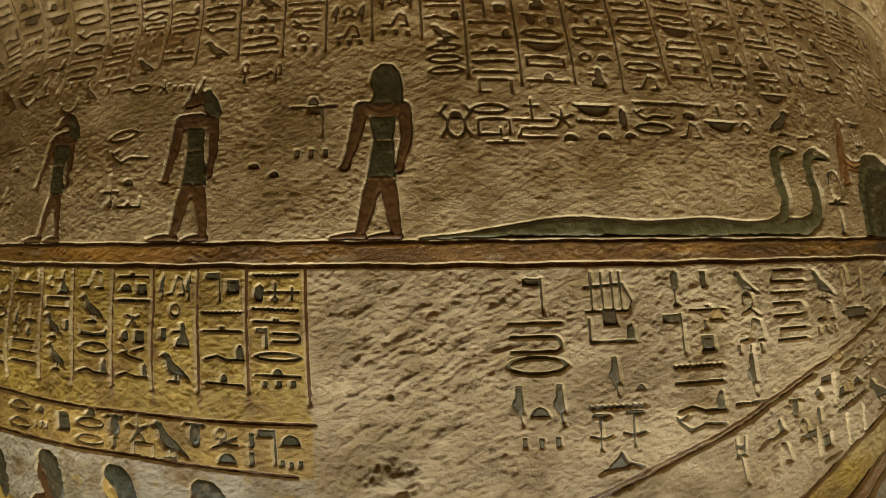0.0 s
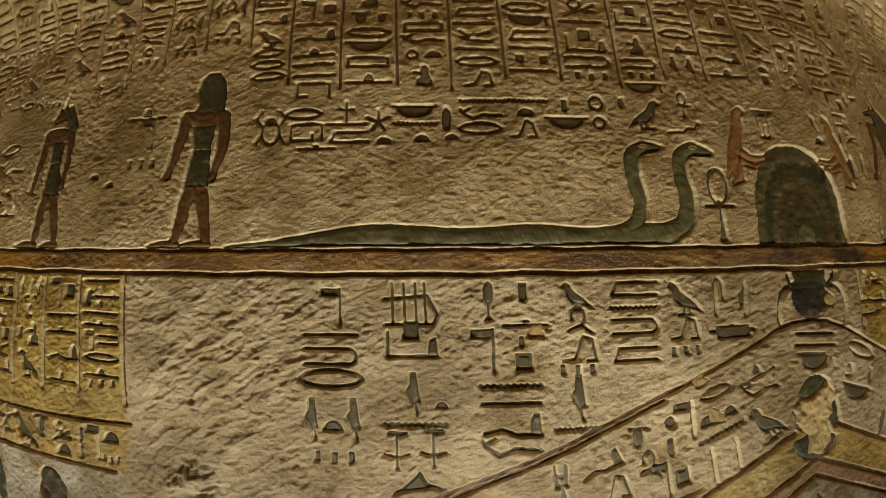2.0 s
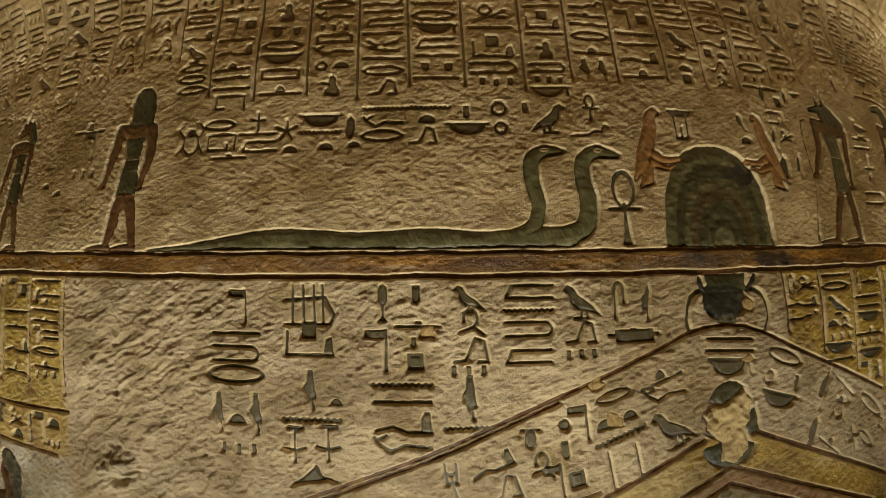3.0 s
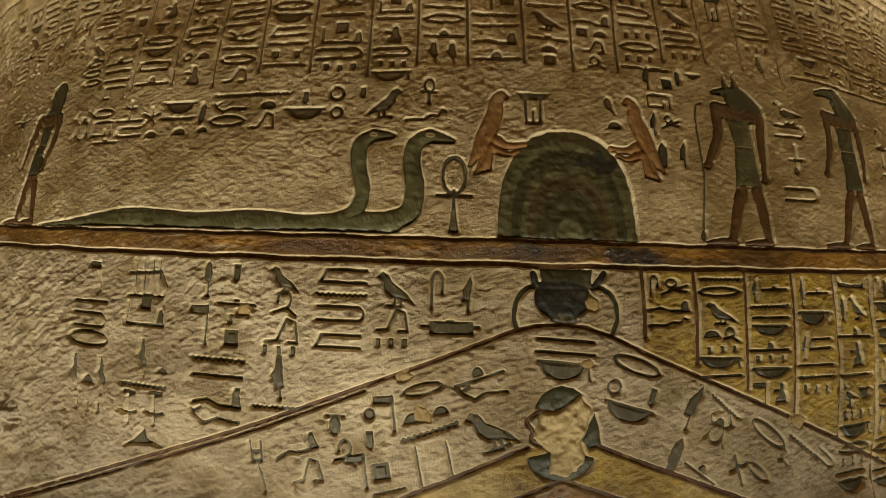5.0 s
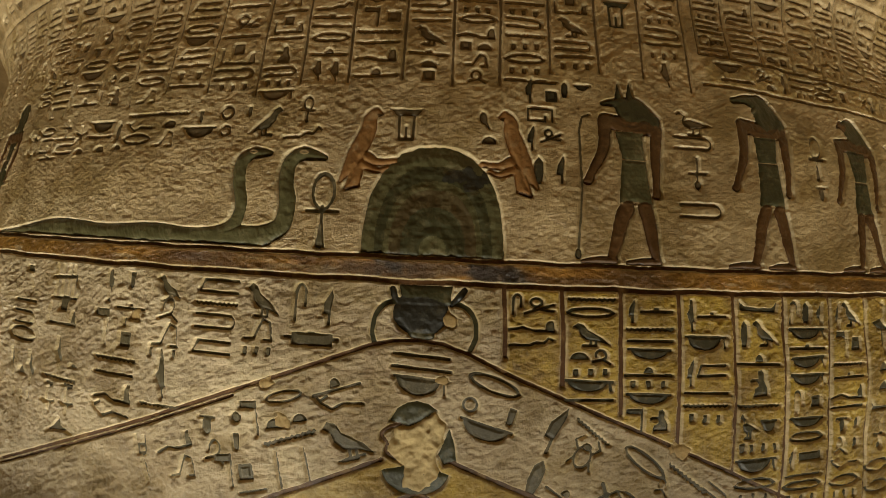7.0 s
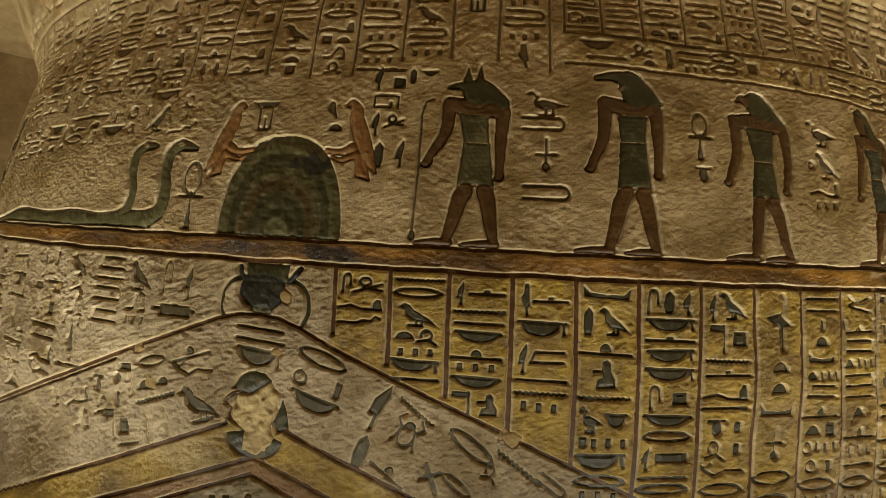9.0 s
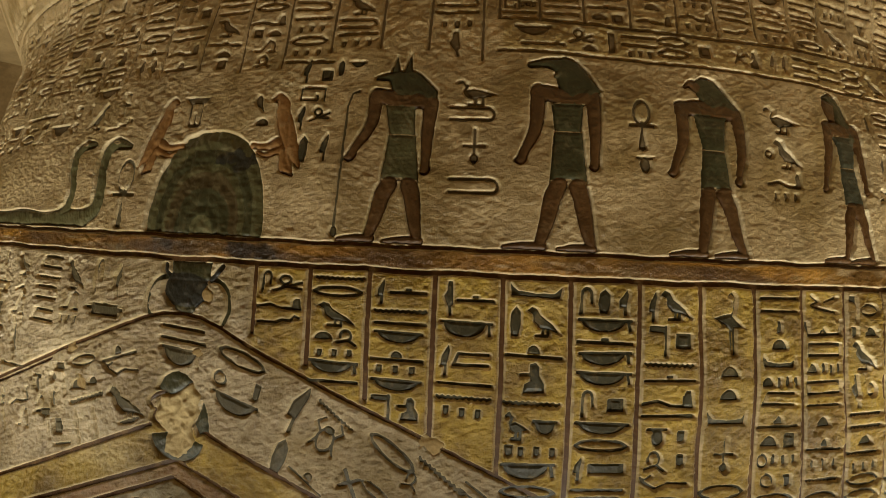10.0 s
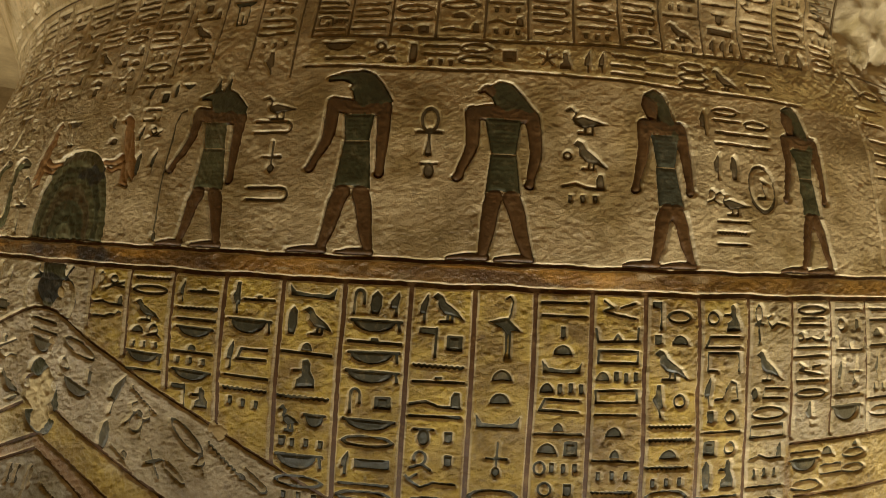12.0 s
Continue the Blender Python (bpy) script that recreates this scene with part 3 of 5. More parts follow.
def carved_shape(name, pieces, materials, label, category, group="", deep=0.013, swell=0.010, reach=0.028, step=0.0046, wave=None, parent=None, shell=None):
    """A large figure in sunk relief: pieces are (material slot, gap function). One swelling mesh in its own cut. box from the pieces' last entry."""
    box = pieces[-1]

    def all_gaps(ps, pv):
        return np.stack([g(ps, pv) for _, g in pieces[:-1]])

    carve(lambda ps, pv: all_gaps(ps, pv).min(0), box, deep, 0.0042, 0.0026)
    xs, ys = np.arange(box[0] - 0.02, box[1] + 0.02, step), np.arange(box[2] - 0.02, box[3] + 0.02, step)
    ps, pv = np.meshgrid(xs, ys, indexing="ij")
    gaps = all_gaps(ps, pv)
    near, gap = gaps.argmin(0), gaps.min(0)
    if shell is not None:
        gap = shell(ps, pv)
    up = np.clip(-gap / reach, 0, 1)
    depth = deep * 0.8 - swell * np.sqrt(1 - (1 - up) ** 2)
    depth = depth + 0.0012 * lattice(ps, pv, 0.03, 0.02, 5) + 0.0012 * lattice(ps + 0.6 * pv, pv, 0.012, 0.03, 6) + 0.0007 * lattice(ps, pv, 0.008, 0.008, 7)
    if wave is not None:
        depth = depth + wave(ps, pv)
    keep = gap < 0.006
    place = on_wall(ps, pv, depth)
    index = -np.ones(ps.shape, int)
    cell = keep[:-1, :-1] & keep[1:, :-1] & keep[1:, 1:] & keep[:-1, 1:]
    used = np.zeros(ps.shape, bool)
    for di, dj in ((0, 0), (1, 0), (1, 1), (0, 1)):
        used[di:used.shape[0] - 1 + di, dj:used.shape[1] - 1 + dj] |= cell
    index[used] = np.arange(used.sum())
    ci, cj = np.nonzero(cell)
    faces = np.stack([index[ci, cj], index[ci + 1, cj], index[ci + 1, cj + 1], index[ci, cj + 1]], -1)
    me = mesh_from(name, place[used].tolist(), faces.tolist(), True)
    for m in materials:
        me.materials.append(m)
    slot = np.array([p[0] for p in pieces[:-1]])[near[ci, cj]]
    me.polygons.foreach_set("material_index", slot.astype(np.int32))
    if parent is not None:
        return part(name, me, None, parent, label)
    return tagged(new(name, me), label, category, group)

# ---- the register band: an incised dark line above and below the red ----
register = thing("register_line", "worn red ochre band between two incised dark lines", "register band")
strip("upper_edge", [(-3.5 + 0.1 * k, FLOOR_LINE - 0.006 + 0.003 * math.sin(k * 2.1)) for k in range(108)], 0.0055, M_LINE, register, 0.013)
strip("lower_edge", [(-3.5 + 0.1 * k, FLOOR_LINE - 0.092 + 0.004 * math.sin(k * 1.7) * math.sin(k * 0.31)) for k in range(108)], 0.0078, M_LINE, register, 0.013)

# ---- figures of the upper register, plain walking shapes ----


def stroke_piece(slot, line, half=0.0):
    line = flow(line) if len(line) > 2 else line
    return slot, (lambda ps, pv: stroke_gap(ps, pv, line, half))


def fill_piece(slot, poly):
    return slot, (lambda ps, pv: fill_gap(ps, pv, poly))


HEADS = {                      # kind: (slot, outline or stroke round the middle of the chest)
    "falcon": [(2, [(-0.06, 0.13), (-0.023, 0.159), (0.03, 0.148), (0.075, 0.10), (0.125, 0.03), (0.10, 0.005), (0.05, 0.03), (0.03, 0.0), (-0.02, 0.0), (-0.035, 0.06)]),
               (0, [(-0.094, 0.112, 0.005), (-0.072, 0.126, 0.014), (-0.04, 0.115, 0.024)]), (4, [(-0.03, 0.09, 0.014), (-0.01, 0.07, 0.018), (-0.01, 0.03, 0.018)])],
    "crocodile": [(2, [(-0.04, 0.185), (-0.01, 0.194), (0.04, 0.18), (0.08, 0.135), (0.127, 0.062), (0.09, 0.02), (0.05, 0.03), (0.03, -0.01), (-0.02, 0.0), (-0.03, 0.07), (-0.045, 0.12)]),
                  (2, [(-0.138, 0.155, 0.011), (-0.08, 0.165, 0.018), (-0.03, 0.16, 0.03)]), (4, [(-0.04, 0.115, 0.010), (-0.005, 0.11, 0.016), (0.0, 0.06, 0.018)])],
    "jackal": [(2, [(-0.03, 0.13), (0.03, 0.15), (0.07, 0.13), (0.135, 0.064), (0.135, 0.025), (0.10, 0.005), (0.065, 0.045), (0.04, 0.02), (-0.03, 0.02), (-0.04, 0.07), (-0.05, 0.10)]),
               (2, [(-0.10, 0.115, 0.008), (-0.05, 0.12, 0.016), (-0.01, 0.12, 0.025)]), (2, [(-0.048, 0.135), (-0.031, 0.212), (-0.012, 0.135)]), (2, [(-0.002, 0.13), (0.021, 0.225), (0.032, 0.14)]), (4, [(0.005, 0.09, 0.012), (0.0, 0.03, 0.02)])],
    "hood": [(2, [(-0.075, 0.175), (-0.03, 0.197), (0.01, 0.18), (0.03, 0.13), (0.05, 0.04), (0.06, -0.02), (0.03, -0.03), (0.0, 0.02), (-0.02, 0.05), (-0.03, 0.12)]),
             (0, [(-0.078, 0.17), (-0.09, 0.12), (-0.07, 0.07), (-0.03, 0.055), (-0.02, 0.14)])],
    "cow": [(0, [(-0.063, 0.085, 0.012), (-0.03, 0.11, 0.025), (0.0, 0.12, 0.03)]), (2, [(-0.03, 0.15), (0.03, 0.145), (0.07, 0.10), (0.095, 0.035), (0.07, 0.0), (0.03, 0.02), (0.02, 0.08)]),
            (0, [(-0.08, 0.208, 0.004), (-0.062, 0.17, 0.007), (-0.02, 0.155, 0.009), (0.02, 0.17, 0.007), (0.037, 0.224, 0.004)])],
    "hare": [(0, [(-0.052, 0.10, 0.012), (-0.02, 0.12, 0.028), (0.01, 0.13, 0.03)]), (0, [(0.0, 0.15, 0.012), (0.022, 0.218, 0.005)]), (0, [(-0.03, 0.145, 0.008), (-0.026, 0.19, 0.004)]),
             (2, [(0.02, 0.16), (0.05, 0.17), (0.09, 0.12), (0.12, 0.055), (0.10, 0.03), (0.06, 0.05), (0.03, 0.08)])],
    "wig": [(2, [(-0.035, 0.20), (0.0, 0.228), (0.045, 0.228), (0.075, 0.19), (0.083, 0.12), (0.08, 0.06), (0.06, 0.03), (0.03, 0.05), (-0.02, 0.05), (-0.05, 0.03), (-0.03, 0.1), (-0.045, 0.15)])],
}


def walking_figure(head, label, waist, chest, hem, fore, rear, heels, kilt=M_GREEN, stout=1.0):
    """A walking figure that faces the left end of the wall. waist, chest, hem: two sides and a height; fore, rear: shoulder, elbow and hand of each arm; heels: heel and toe of each foot."""
    base = FLOOR_LINE + 0.006
    mid, neck = (waist[0] + waist[1]) / 2, ((chest[0] + chest[1]) / 2, chest[2])
    skin, cloth, wig, hem_slot, pale = 0, 1, 2, 3, 4
    knee = base + 0.12
    pieces = []
    for n, (heel, toe) in enumerate(heels):
        side = hem[0] + 0.032 if n == 0 else hem[1] - 0.034
        pieces.append(stroke_piece(skin, [(side, hem[2] - 0.01, 0.030 * stout), ((2 * side + heel) / 3, (hem[2] + knee) / 2, 0.029 * stout), ((side + 2 * heel) / 3, knee - 0.03, 0.024 * stout), (heel, base + 0.026, 0.0165 * stout)]))
        pieces.append(stroke_piece(skin, [(heel + 0.010, base + 0.012, 0.013), ((heel + toe) / 2, base + 0.011, 0.011), (toe, base + 0.005, 0.005)]))
    pieces += [
        fill_piece(cloth, [(hem[0], hem[2]), (mid - 0.012, hem[2] + 0.012), (hem[1], hem[2]), (waist[1] + 0.004, waist[2]), (waist[0] - 0.004, waist[2])]),
        fill_piece(cloth, [(waist[0], waist[2]), (waist[1], waist[2]), (chest[1], chest[2]), (chest[0], chest[2])]),
        stroke_piece(hem_slot, [(waist[0], waist[2], 0.0042), (waist[1], waist[2] + 0.002, 0.0042)]),
        stroke_piece(hem_slot, [(hem[0] + 0.004, hem[2] + 0.004, 0.0042), (mid - 0.012, hem[2] + 0.010, 0.004), (hem[1] - 0.004, hem[2] + 0.004, 0.0042)]),
        stroke_piece(hem_slot, [(chest[0], chest[2], 0.0036), (chest[1], chest[2], 0.0036)]),
        stroke_piece(skin, [(*fore[0], 0.026), (neck[0], neck[1] + 0.026, 0.034), (*rear[0], 0.026)]),
        stroke_piece(wig, [(neck[0] - 0.055, neck[1] + 0.040, 0.010), (neck[0], neck[1] + 0.012, 0.016), (neck[0] + 0.055, neck[1] + 0.040, 0.010)]),
    ]
    for shoulder, elbow, hand in (fore, rear):
        wrist = (elbow[0] * 0.22 + hand[0] * 0.78, elbow[1] * 0.22 + hand[1] * 0.78)
        pieces.append(stroke_piece(skin, [(*shoulder, 0.027 * stout), (*elbow, 0.022 * stout), (*wrist, 0.015 * stout)]))
        pieces.append(stroke_piece(skin, [(*wrist, 0.014), (hand[0] * 0.75 + wrist[0] * 0.25, hand[1], 0.017), (hand[0] - 0.010, hand[1] - 0.004, 0.010)]))
    for slot, shape in HEADS[head]:
        at = [(neck[0] + q[0], neck[1] + q[1], *q[2:]) for q in shape]
        pieces.append(stroke_piece(slot, at) if len(shape[0]) > 2 else fill_piece(slot, at))
    pieces.append((min(fore[2][0], heels[0][1], neck[0] - 0.15) - 0.03, max(rear[1][0], rear[2][0], heels[1][0], neck[0] + 0.14) + 0.04, base - 0.012, neck[1] + 0.25))

    def dress(ps, pv):
        """Raised belt and hem, faint pleats over the body."""
        inside = (ps > waist[0] - 0.02) & (ps < waist[1] + 0.02)
        ridge = sum(np.exp(-((pv - h) / 0.0042) ** 2) for h in (waist[2], hem[2] + 0.005, chest[2]))
        lines = np.sin(pv / 0.0175 * 6.283) * smooth(hem[2], waist[2], pv) * smooth(chest[2] + 0.01, chest[2] - 0.01, pv)
        reach = np.hypot((ps - neck[0]) / 1.25, pv - neck[1] - 0.075)
        collar = np.exp(-((reach - 0.062) / 0.005) ** 2) + np.exp(-((reach - 0.040) / 0.005) ** 2)
        thigh = np.exp(-((ps - (hem[0] + hem[1]) / 2) / 0.006) ** 2) * smooth(hem[2] + 0.08, hem[2] + 0.02, pv) * (pv > hem[2])
        lines = lines + 1.5 * thigh - 4.0 * collar * (pv < neck[1] + 0.06)
        inside = inside | ((pv > chest[2] - 0.01) & (pv < chest[2] + 0.06) & (np.abs(ps - neck[0]) < 0.085))
        return -0.0024 * ridge * (inside | (pv < hem[2] + 0.03)) + 0.0004 * lines * inside

    return carved_shape("painted_figure", pieces, [M_SKIN, kilt, M_GREEN, M_HEM, M_OLIVE], label, "relief figure", "figures on the register line", deep=0.017, swell=0.013, reach=0.018, step=0.0038, wave=dress)


walking_figure("cow", "carved brown and green walking figure with horned head", (-1.741, -1.668, 2.05), (-1.769, -1.654, 2.158), (-1.741, -1.648, 1.913),
               ((-1.775, 2.178), (-1.796, 2.068), (-1.838, 1.964)), ((-1.650, 2.165), (-1.632, 2.056), (-1.626, 1.957)), ((-1.790, -1.911), (-1.662, -1.749)), stout=0.85)
walking_figure("hare", "carved brown and green walking figure with pointed muzzle", (-0.998, -0.927, 2.075), (-1.020, -0.935, 2.18), (-1.012, -0.901, 1.922),
               ((-1.052, 2.205), (-1.063, 2.072), (-1.089, 1.958)), ((-0.896, 2.195), (-0.882, 2.075), (-0.895, 1.974)), ((-1.042, -1.155), (-0.912, -0.998)))
walking_figure("wig", "carved dark green walking figure with heavy wig", (-0.223, -0.154, 2.087), (-0.243, -0.139, 2.19), (-0.256, -0.147, 1.932),
               ((-0.272, 2.225), (-0.300, 2.099), (-0.340, 1.988)), ((-0.105, 2.222), (-0.100, 2.105), (-0.135, 1.975)), ((-0.286, -0.399), (-0.152, -0.258)))
walking_figure("jackal", "carved jackal-headed walking figure in green kilt with staff", (2.945, 3.036, 2.107), (2.919, 3.029, 2.226), (2.924, 3.062, 1.933),
               ((2.878, 2.268), (2.869, 2.152), (2.800, 2.020)), ((3.090, 2.240), (3.083, 2.132), (3.082, 1.980)), ((2.895, 2.780), (3.070, 2.952)), kilt=M_OLIVE)
walking_figure("crocodile", "carved crocodile-headed walking figure in dark green kilt", (3.550, 3.642, 2.142), (3.534, 3.652, 2.252), (3.530, 3.667, 1.952),
               ((3.485, 2.300), (3.477, 2.159), (3.424, 2.030)), ((3.690, 2.285), (3.696, 2.156), (3.695, 2.020)), ((3.503, 3.375), (3.682, 3.564)), stout=1.05)
walking_figure("falcon", "carved falcon-headed walking figure in dark green kilt", (4.115, 4.202, 2.108), (4.082, 4.220, 2.252), (4.098, 4.228, 1.955),
               ((4.032, 2.272), (4.037, 2.144), (3.990, 2.017)), ((4.262, 2.262), (4.281, 2.129), (4.260, 1.997)), ((4.100, 3.974), (4.264, 4.146)), stout=1.05)
walking_figure("hood", "carved walking figure with blue wig and blue-green kilt", (4.754, 4.829, 2.093), (4.733, 4.847, 2.227), (4.757, 4.860, 1.936),
               ((4.702, 2.262), (4.699, 2.149), (4.667, 2.005)), ((4.856, 2.257), (4.879, 2.119), (4.889, 2.003)), ((4.738, 4.615), (4.892, 4.765)), kilt=M_BLUE)
walking_figure("hood", "carved slim walking figure with blue wig and green kilt", (5.416, 5.488, 2.100), (5.396, 5.506, 2.232), (5.420, 5.515, 1.940),
               ((5.368, 2.264), (5.366, 2.150), (5.336, 2.010)), ((5.516, 2.260), (5.538, 2.124), (5.546, 2.010)), ((5.404, 5.285), (5.552, 5.430)), stout=0.9)

staff_thing = thing("staff", "thin incised staff with curved top held upright", "staff")
strip("pole", [(2.765, 1.76), (2.775, 1.98), (2.772, 2.22), (2.785, 2.275), (2.812, 2.285)], 0.0040, M_GREY, staff_thing, 0.006)
sign("disc", 2.765, 1.742, 0.1, staff_thing, M_GREY, w=0.024, h=0.04)

# ---- the long two-headed serpent ----
body = [(-0.07, 1.712, 0.004), (0.10, 1.722, 0.010), (0.28, 1.738, 0.024), (0.50, 1.752, 0.037), (0.80, 1.744, 0.030), (1.06, 1.750, 0.036), (1.26, 1.744, 0.029), (1.45, 1.752, 0.036), (1.58, 1.752, 0.038)]
neck_a = [(1.36, 1.752, 0.030), (1.44, 1.79, 0.032), (1.468, 1.87, 0.032), (1.450, 1.96, 0.033), (1.452, 2.04, 0.034), (1.49, 2.075, 0.028), (1.535, 2.082, 0.022), (1.572, 2.080, 0.012)]
neck_b = [(1.56, 1.754, 0.040), (1.640, 1.79, 0.042), (1.662, 1.88, 0.040), (1.648, 1.97, 0.037), (1.655, 2.04, 0.036), (1.70, 2.078, 0.031), (1.75, 2.076, 0.025), (1.798, 2.066, 0.012)]
neck_a, neck_b = ([(x, y, 0.84 * r) for x, y, r in line] for line in (neck_a, neck_b))
serpent = thing("serpent", "long dark green carved serpent with two raised heads", "relief serpent")


def scales(ps, pv):
    """Low rings across the serpent's body, rubbed away in places."""
    return 0.0007 * np.sin((ps + 0.4 * pv) / 0.017 * 6.283) * smooth(-0.3, 0.5, lattice(ps, pv, 0.09, 0.05, 51)) + 0.0018 * lattice(ps, pv, 0.05, 0.022, 52)


carved_shape("body", [stroke_piece(0, body),
                      stroke_piece(1, [(0.14, 1.722, 0.004), (0.28, 1.728, 0.010), (0.48, 1.727, 0.010), (0.60, 1.724, 0.006)]),
                      stroke_piece(1, [(1.02, 1.722, 0.005), (1.10, 1.726, 0.009), (1.24, 1.722, 0.005)]),
                      (-0.08, 1.64, 1.70, 1.80)], [M_OLIVE, M_HEM], "", "", deep=0.018, swell=0.013, reach=0.03, wave=scales, parent=serpent)
carved_shape("raised_neck", [stroke_piece(0, neck_a), stroke_piece(1, [(x - 0.55 * r, y, 0.35 * r) for x, y, r in neck_a[2:6]]), (1.32, 1.62, 1.70, 2.12)], [M_OLIVE, M_GREEN], "", "", deep=0.018, swell=0.0135, reach=0.03, wave=scales, parent=serpent)
carved_shape("raised_neck", [stroke_piece(0, neck_b), stroke_piece(1, [(x - 0.55 * r, y, 0.35 * r) for x, y, r in neck_b[2:6]]), (1.50, 1.84, 1.70, 2.12)], [M_OLIVE, M_GREEN], "", "", deep=0.018, swell=0.0138, reach=0.03, wave=scales, parent=serpent)
eyes = serpent
for s, v in ((1.502, 2.084), (1.715, 2.084)):
    sign("lens", s, v, 0.05, eyes, M_HEM, w=0.030, h=0.012, half=0.0026, deep=0.009).matrix_basis = wall_frame(s, v, -0.0015)

# ---- the domed mound with two hawks ----


def dome_gap(ps, pv):
    x, y = (ps - 2.225) / 0.262, (pv - 1.71) / 0.410
    r = (np.abs(x) ** 2.5 + np.clip(y, 0, 9) ** 2.3) ** (1 / 2.4)
    return np.maximum((r - 1) * 0.27, 1.708 - pv)


def dome_ring(ps, pv):
    """1 on the mound's outline, less towards the middle of its foot."""
    return (np.abs((ps - 2.225) / 0.262) ** 2.5 + np.clip((pv - 1.71) / 0.410, 0, 9) ** 2.3) ** (1 / 2.4)


def dome_band(lo, hi):
    return lambda ps, pv: np.maximum(dome_gap(ps, pv), np.maximum(lo - dome_ring(ps, pv), dome_ring(ps, pv) - hi) * 0.27)


def dome_wave(ps, pv):
    r = dome_ring(ps, pv)
    return 0.0014 * np.cos(r * 46) + 0.0034 * lattice(ps, pv, 0.020, 0.11, 47) + 0.0018 * lattice(ps, pv, 0.03, 0.012, 49) + 0.004 * np.clip(lattice(ps, pv, 0.05, 0.09, 41), 0, 1)


carved_shape("mound", [(0, dome_band(0.82, 1.2)), (1, dome_band(0.68, 0.82)), (0, dome_band(0.60, 0.68)), (2, dome_band(0.44, 0.60)), (1, dome_band(0.30, 0.44)), (0, dome_band(-1, 0.18)), (1, dome_band(0.18, 0.30)), (3, lambda ps, pv: 4.0 * np.maximum(np.hypot((ps - 2.375) * 0.5, pv - 2.000) - 0.042 + 0.03 * lattice(ps, pv, 0.04, 0.03, 48), dome_gap(ps, pv))),
                       (1.95, 2.50, 1.705, 2.13)], [M_OLIVE, M_GREEN, M_UMBER, M_SOOT], "dark green carved mound of nested arches, stained and scratched", "relief mound", deep=0.017, swell=0.009, reach=0.03, wave=dome_wave, shell=dome_gap)


def hawk(s, k, label):
    def at(points):
        return [(s + k * p[0], p[1]) + ((p[2],) if len(p) > 2 else ()) for p in points]
    pieces = [stroke_piece(0, at([(0.0, 2.262, 0.016), (-0.022, 2.235, 0.024), (-0.026, 2.19, 0.030), (-0.052, 2.12, 0.034), (-0.088, 2.04, 0.024), (-0.122, 1.975, 0.006)])),
              stroke_piece(0, at([(0.022, 2.252, 0.005), (0.005, 2.262, 0.012)])),
              fill_piece(0, at([(-0.072, 2.06), (-0.03, 2.06), (-0.045, 1.955), (-0.105, 1.94)])),
              stroke_piece(0, at([(-0.022, 2.075, 0.020), (0.02, 2.055, 0.013), (0.085, 2.062, 0.009)])),
              stroke_piece(0, at([(-0.03, 2.04, 0.016), (0.02, 2.022, 0.010), (0.06, 2.035, 0.007)])),
              fill_piece(1, at([(-0.030, 2.205), (-0.008, 2.17), (-0.030, 2.10), (-0.070, 2.05), (-0.112, 1.985), (-0.085, 2.06), (-0.058, 2.13)])),
              stroke_piece(1, at([(-0.012, 2.236, 0.005), (0.004, 2.247, 0.007), (0.016, 2.246, 0.004)])),
              stroke_piece(1, at([(-0.100, 1.946, 0.006), (-0.050, 1.960, 0.006)])),
              (s - 0.14, s + 0.14, 1.93, 2.29)]
    return carved_shape("hawk", pieces, [M_HAWK, M_SKIN], label, "relief bird", "hawks beside the mound", deep=0.014, swell=0.010, reach=0.02, step=0.0038,
                        wave=lambda ps, pv: 0.004 * np.exp(-(stroke_gap(ps, pv, at([(-0.010, 2.19), (-0.020, 2.12), (-0.055, 2.05), (-0.085, 1.97)]), 0.0) / 0.005) ** 2) + 0.003 * np.exp(-(stroke_gap(ps, pv, at([(-0.045, 2.20), (-0.065, 2.10)]), 0.0) / 0.005) ** 2))


hawk(1.985, 1, "faded orange carved hawk bowing to the mound, facing it")
hawk(2.485, -1, "faded orange carved hawk standing beside the mound's shoulder")

# ---- the dark round body under the band, held by two curved arms ----
carved_shape("scarab_body", [(0, lambda ps, pv: np.maximum(np.hypot((ps - 2.195) / 1.22, pv - 1.502) - 0.082, -9)),
                             fill_piece(1, [(2.115, 1.600), (2.305, 1.600), (2.300, 1.535), (2.255, 1.528), (2.13, 1.530)]), stroke_piece(1, [(2.165, 1.428, 0.013), (2.20, 1.420, 0.016), (2.235, 1.423, 0.012)]),
                             stroke_piece(0, [(2.090, 1.584, 0.010), (2.098, 1.556, 0.011), (2.118, 1.532, 0.009)]), stroke_piece(0, [(2.349, 1.588, 0.010), (2.330, 1.562, 0.011), (2.306, 1.536, 0.009)]),
                             (2.06, 2.37, 1.39, 1.608)], [M_SOOT, M_GREEN], "blackened round carved beetle body below the band", "relief beetle", deep=0.016, swell=0.010, reach=0.05,
             wave=lambda ps, pv: 0.002 * np.exp(-((pv - 1.530) / 0.004) ** 2) + 0.0025 * lattice(ps, pv, 0.03, 0.02, 53))
carved_shape("plaster_loss", [(0, lambda ps, pv: np.hypot((ps - 2.300) / 0.8, pv - 1.482) - 0.030 + 0.014 * lattice(ps, pv, 0.02, 0.02, 54)), (2.25, 2.34, 1.43, 1.53)], [M_CHIP], "small pale chip knocked from the beetle's side", "plaster patch", deep=0.010, swell=0.008, reach=0.012)
arms = thing("beetle_arms", "two thin curved carved arms round the beetle", "relief arms")
strip("arm", [p[:2] for p in flow([(2.108, 1.540), (2.065, 1.528), (2.034, 1.490), (2.022, 1.43), (2.032, 1.382)])], 0.0080, M_GREEN, arms, 0.014)
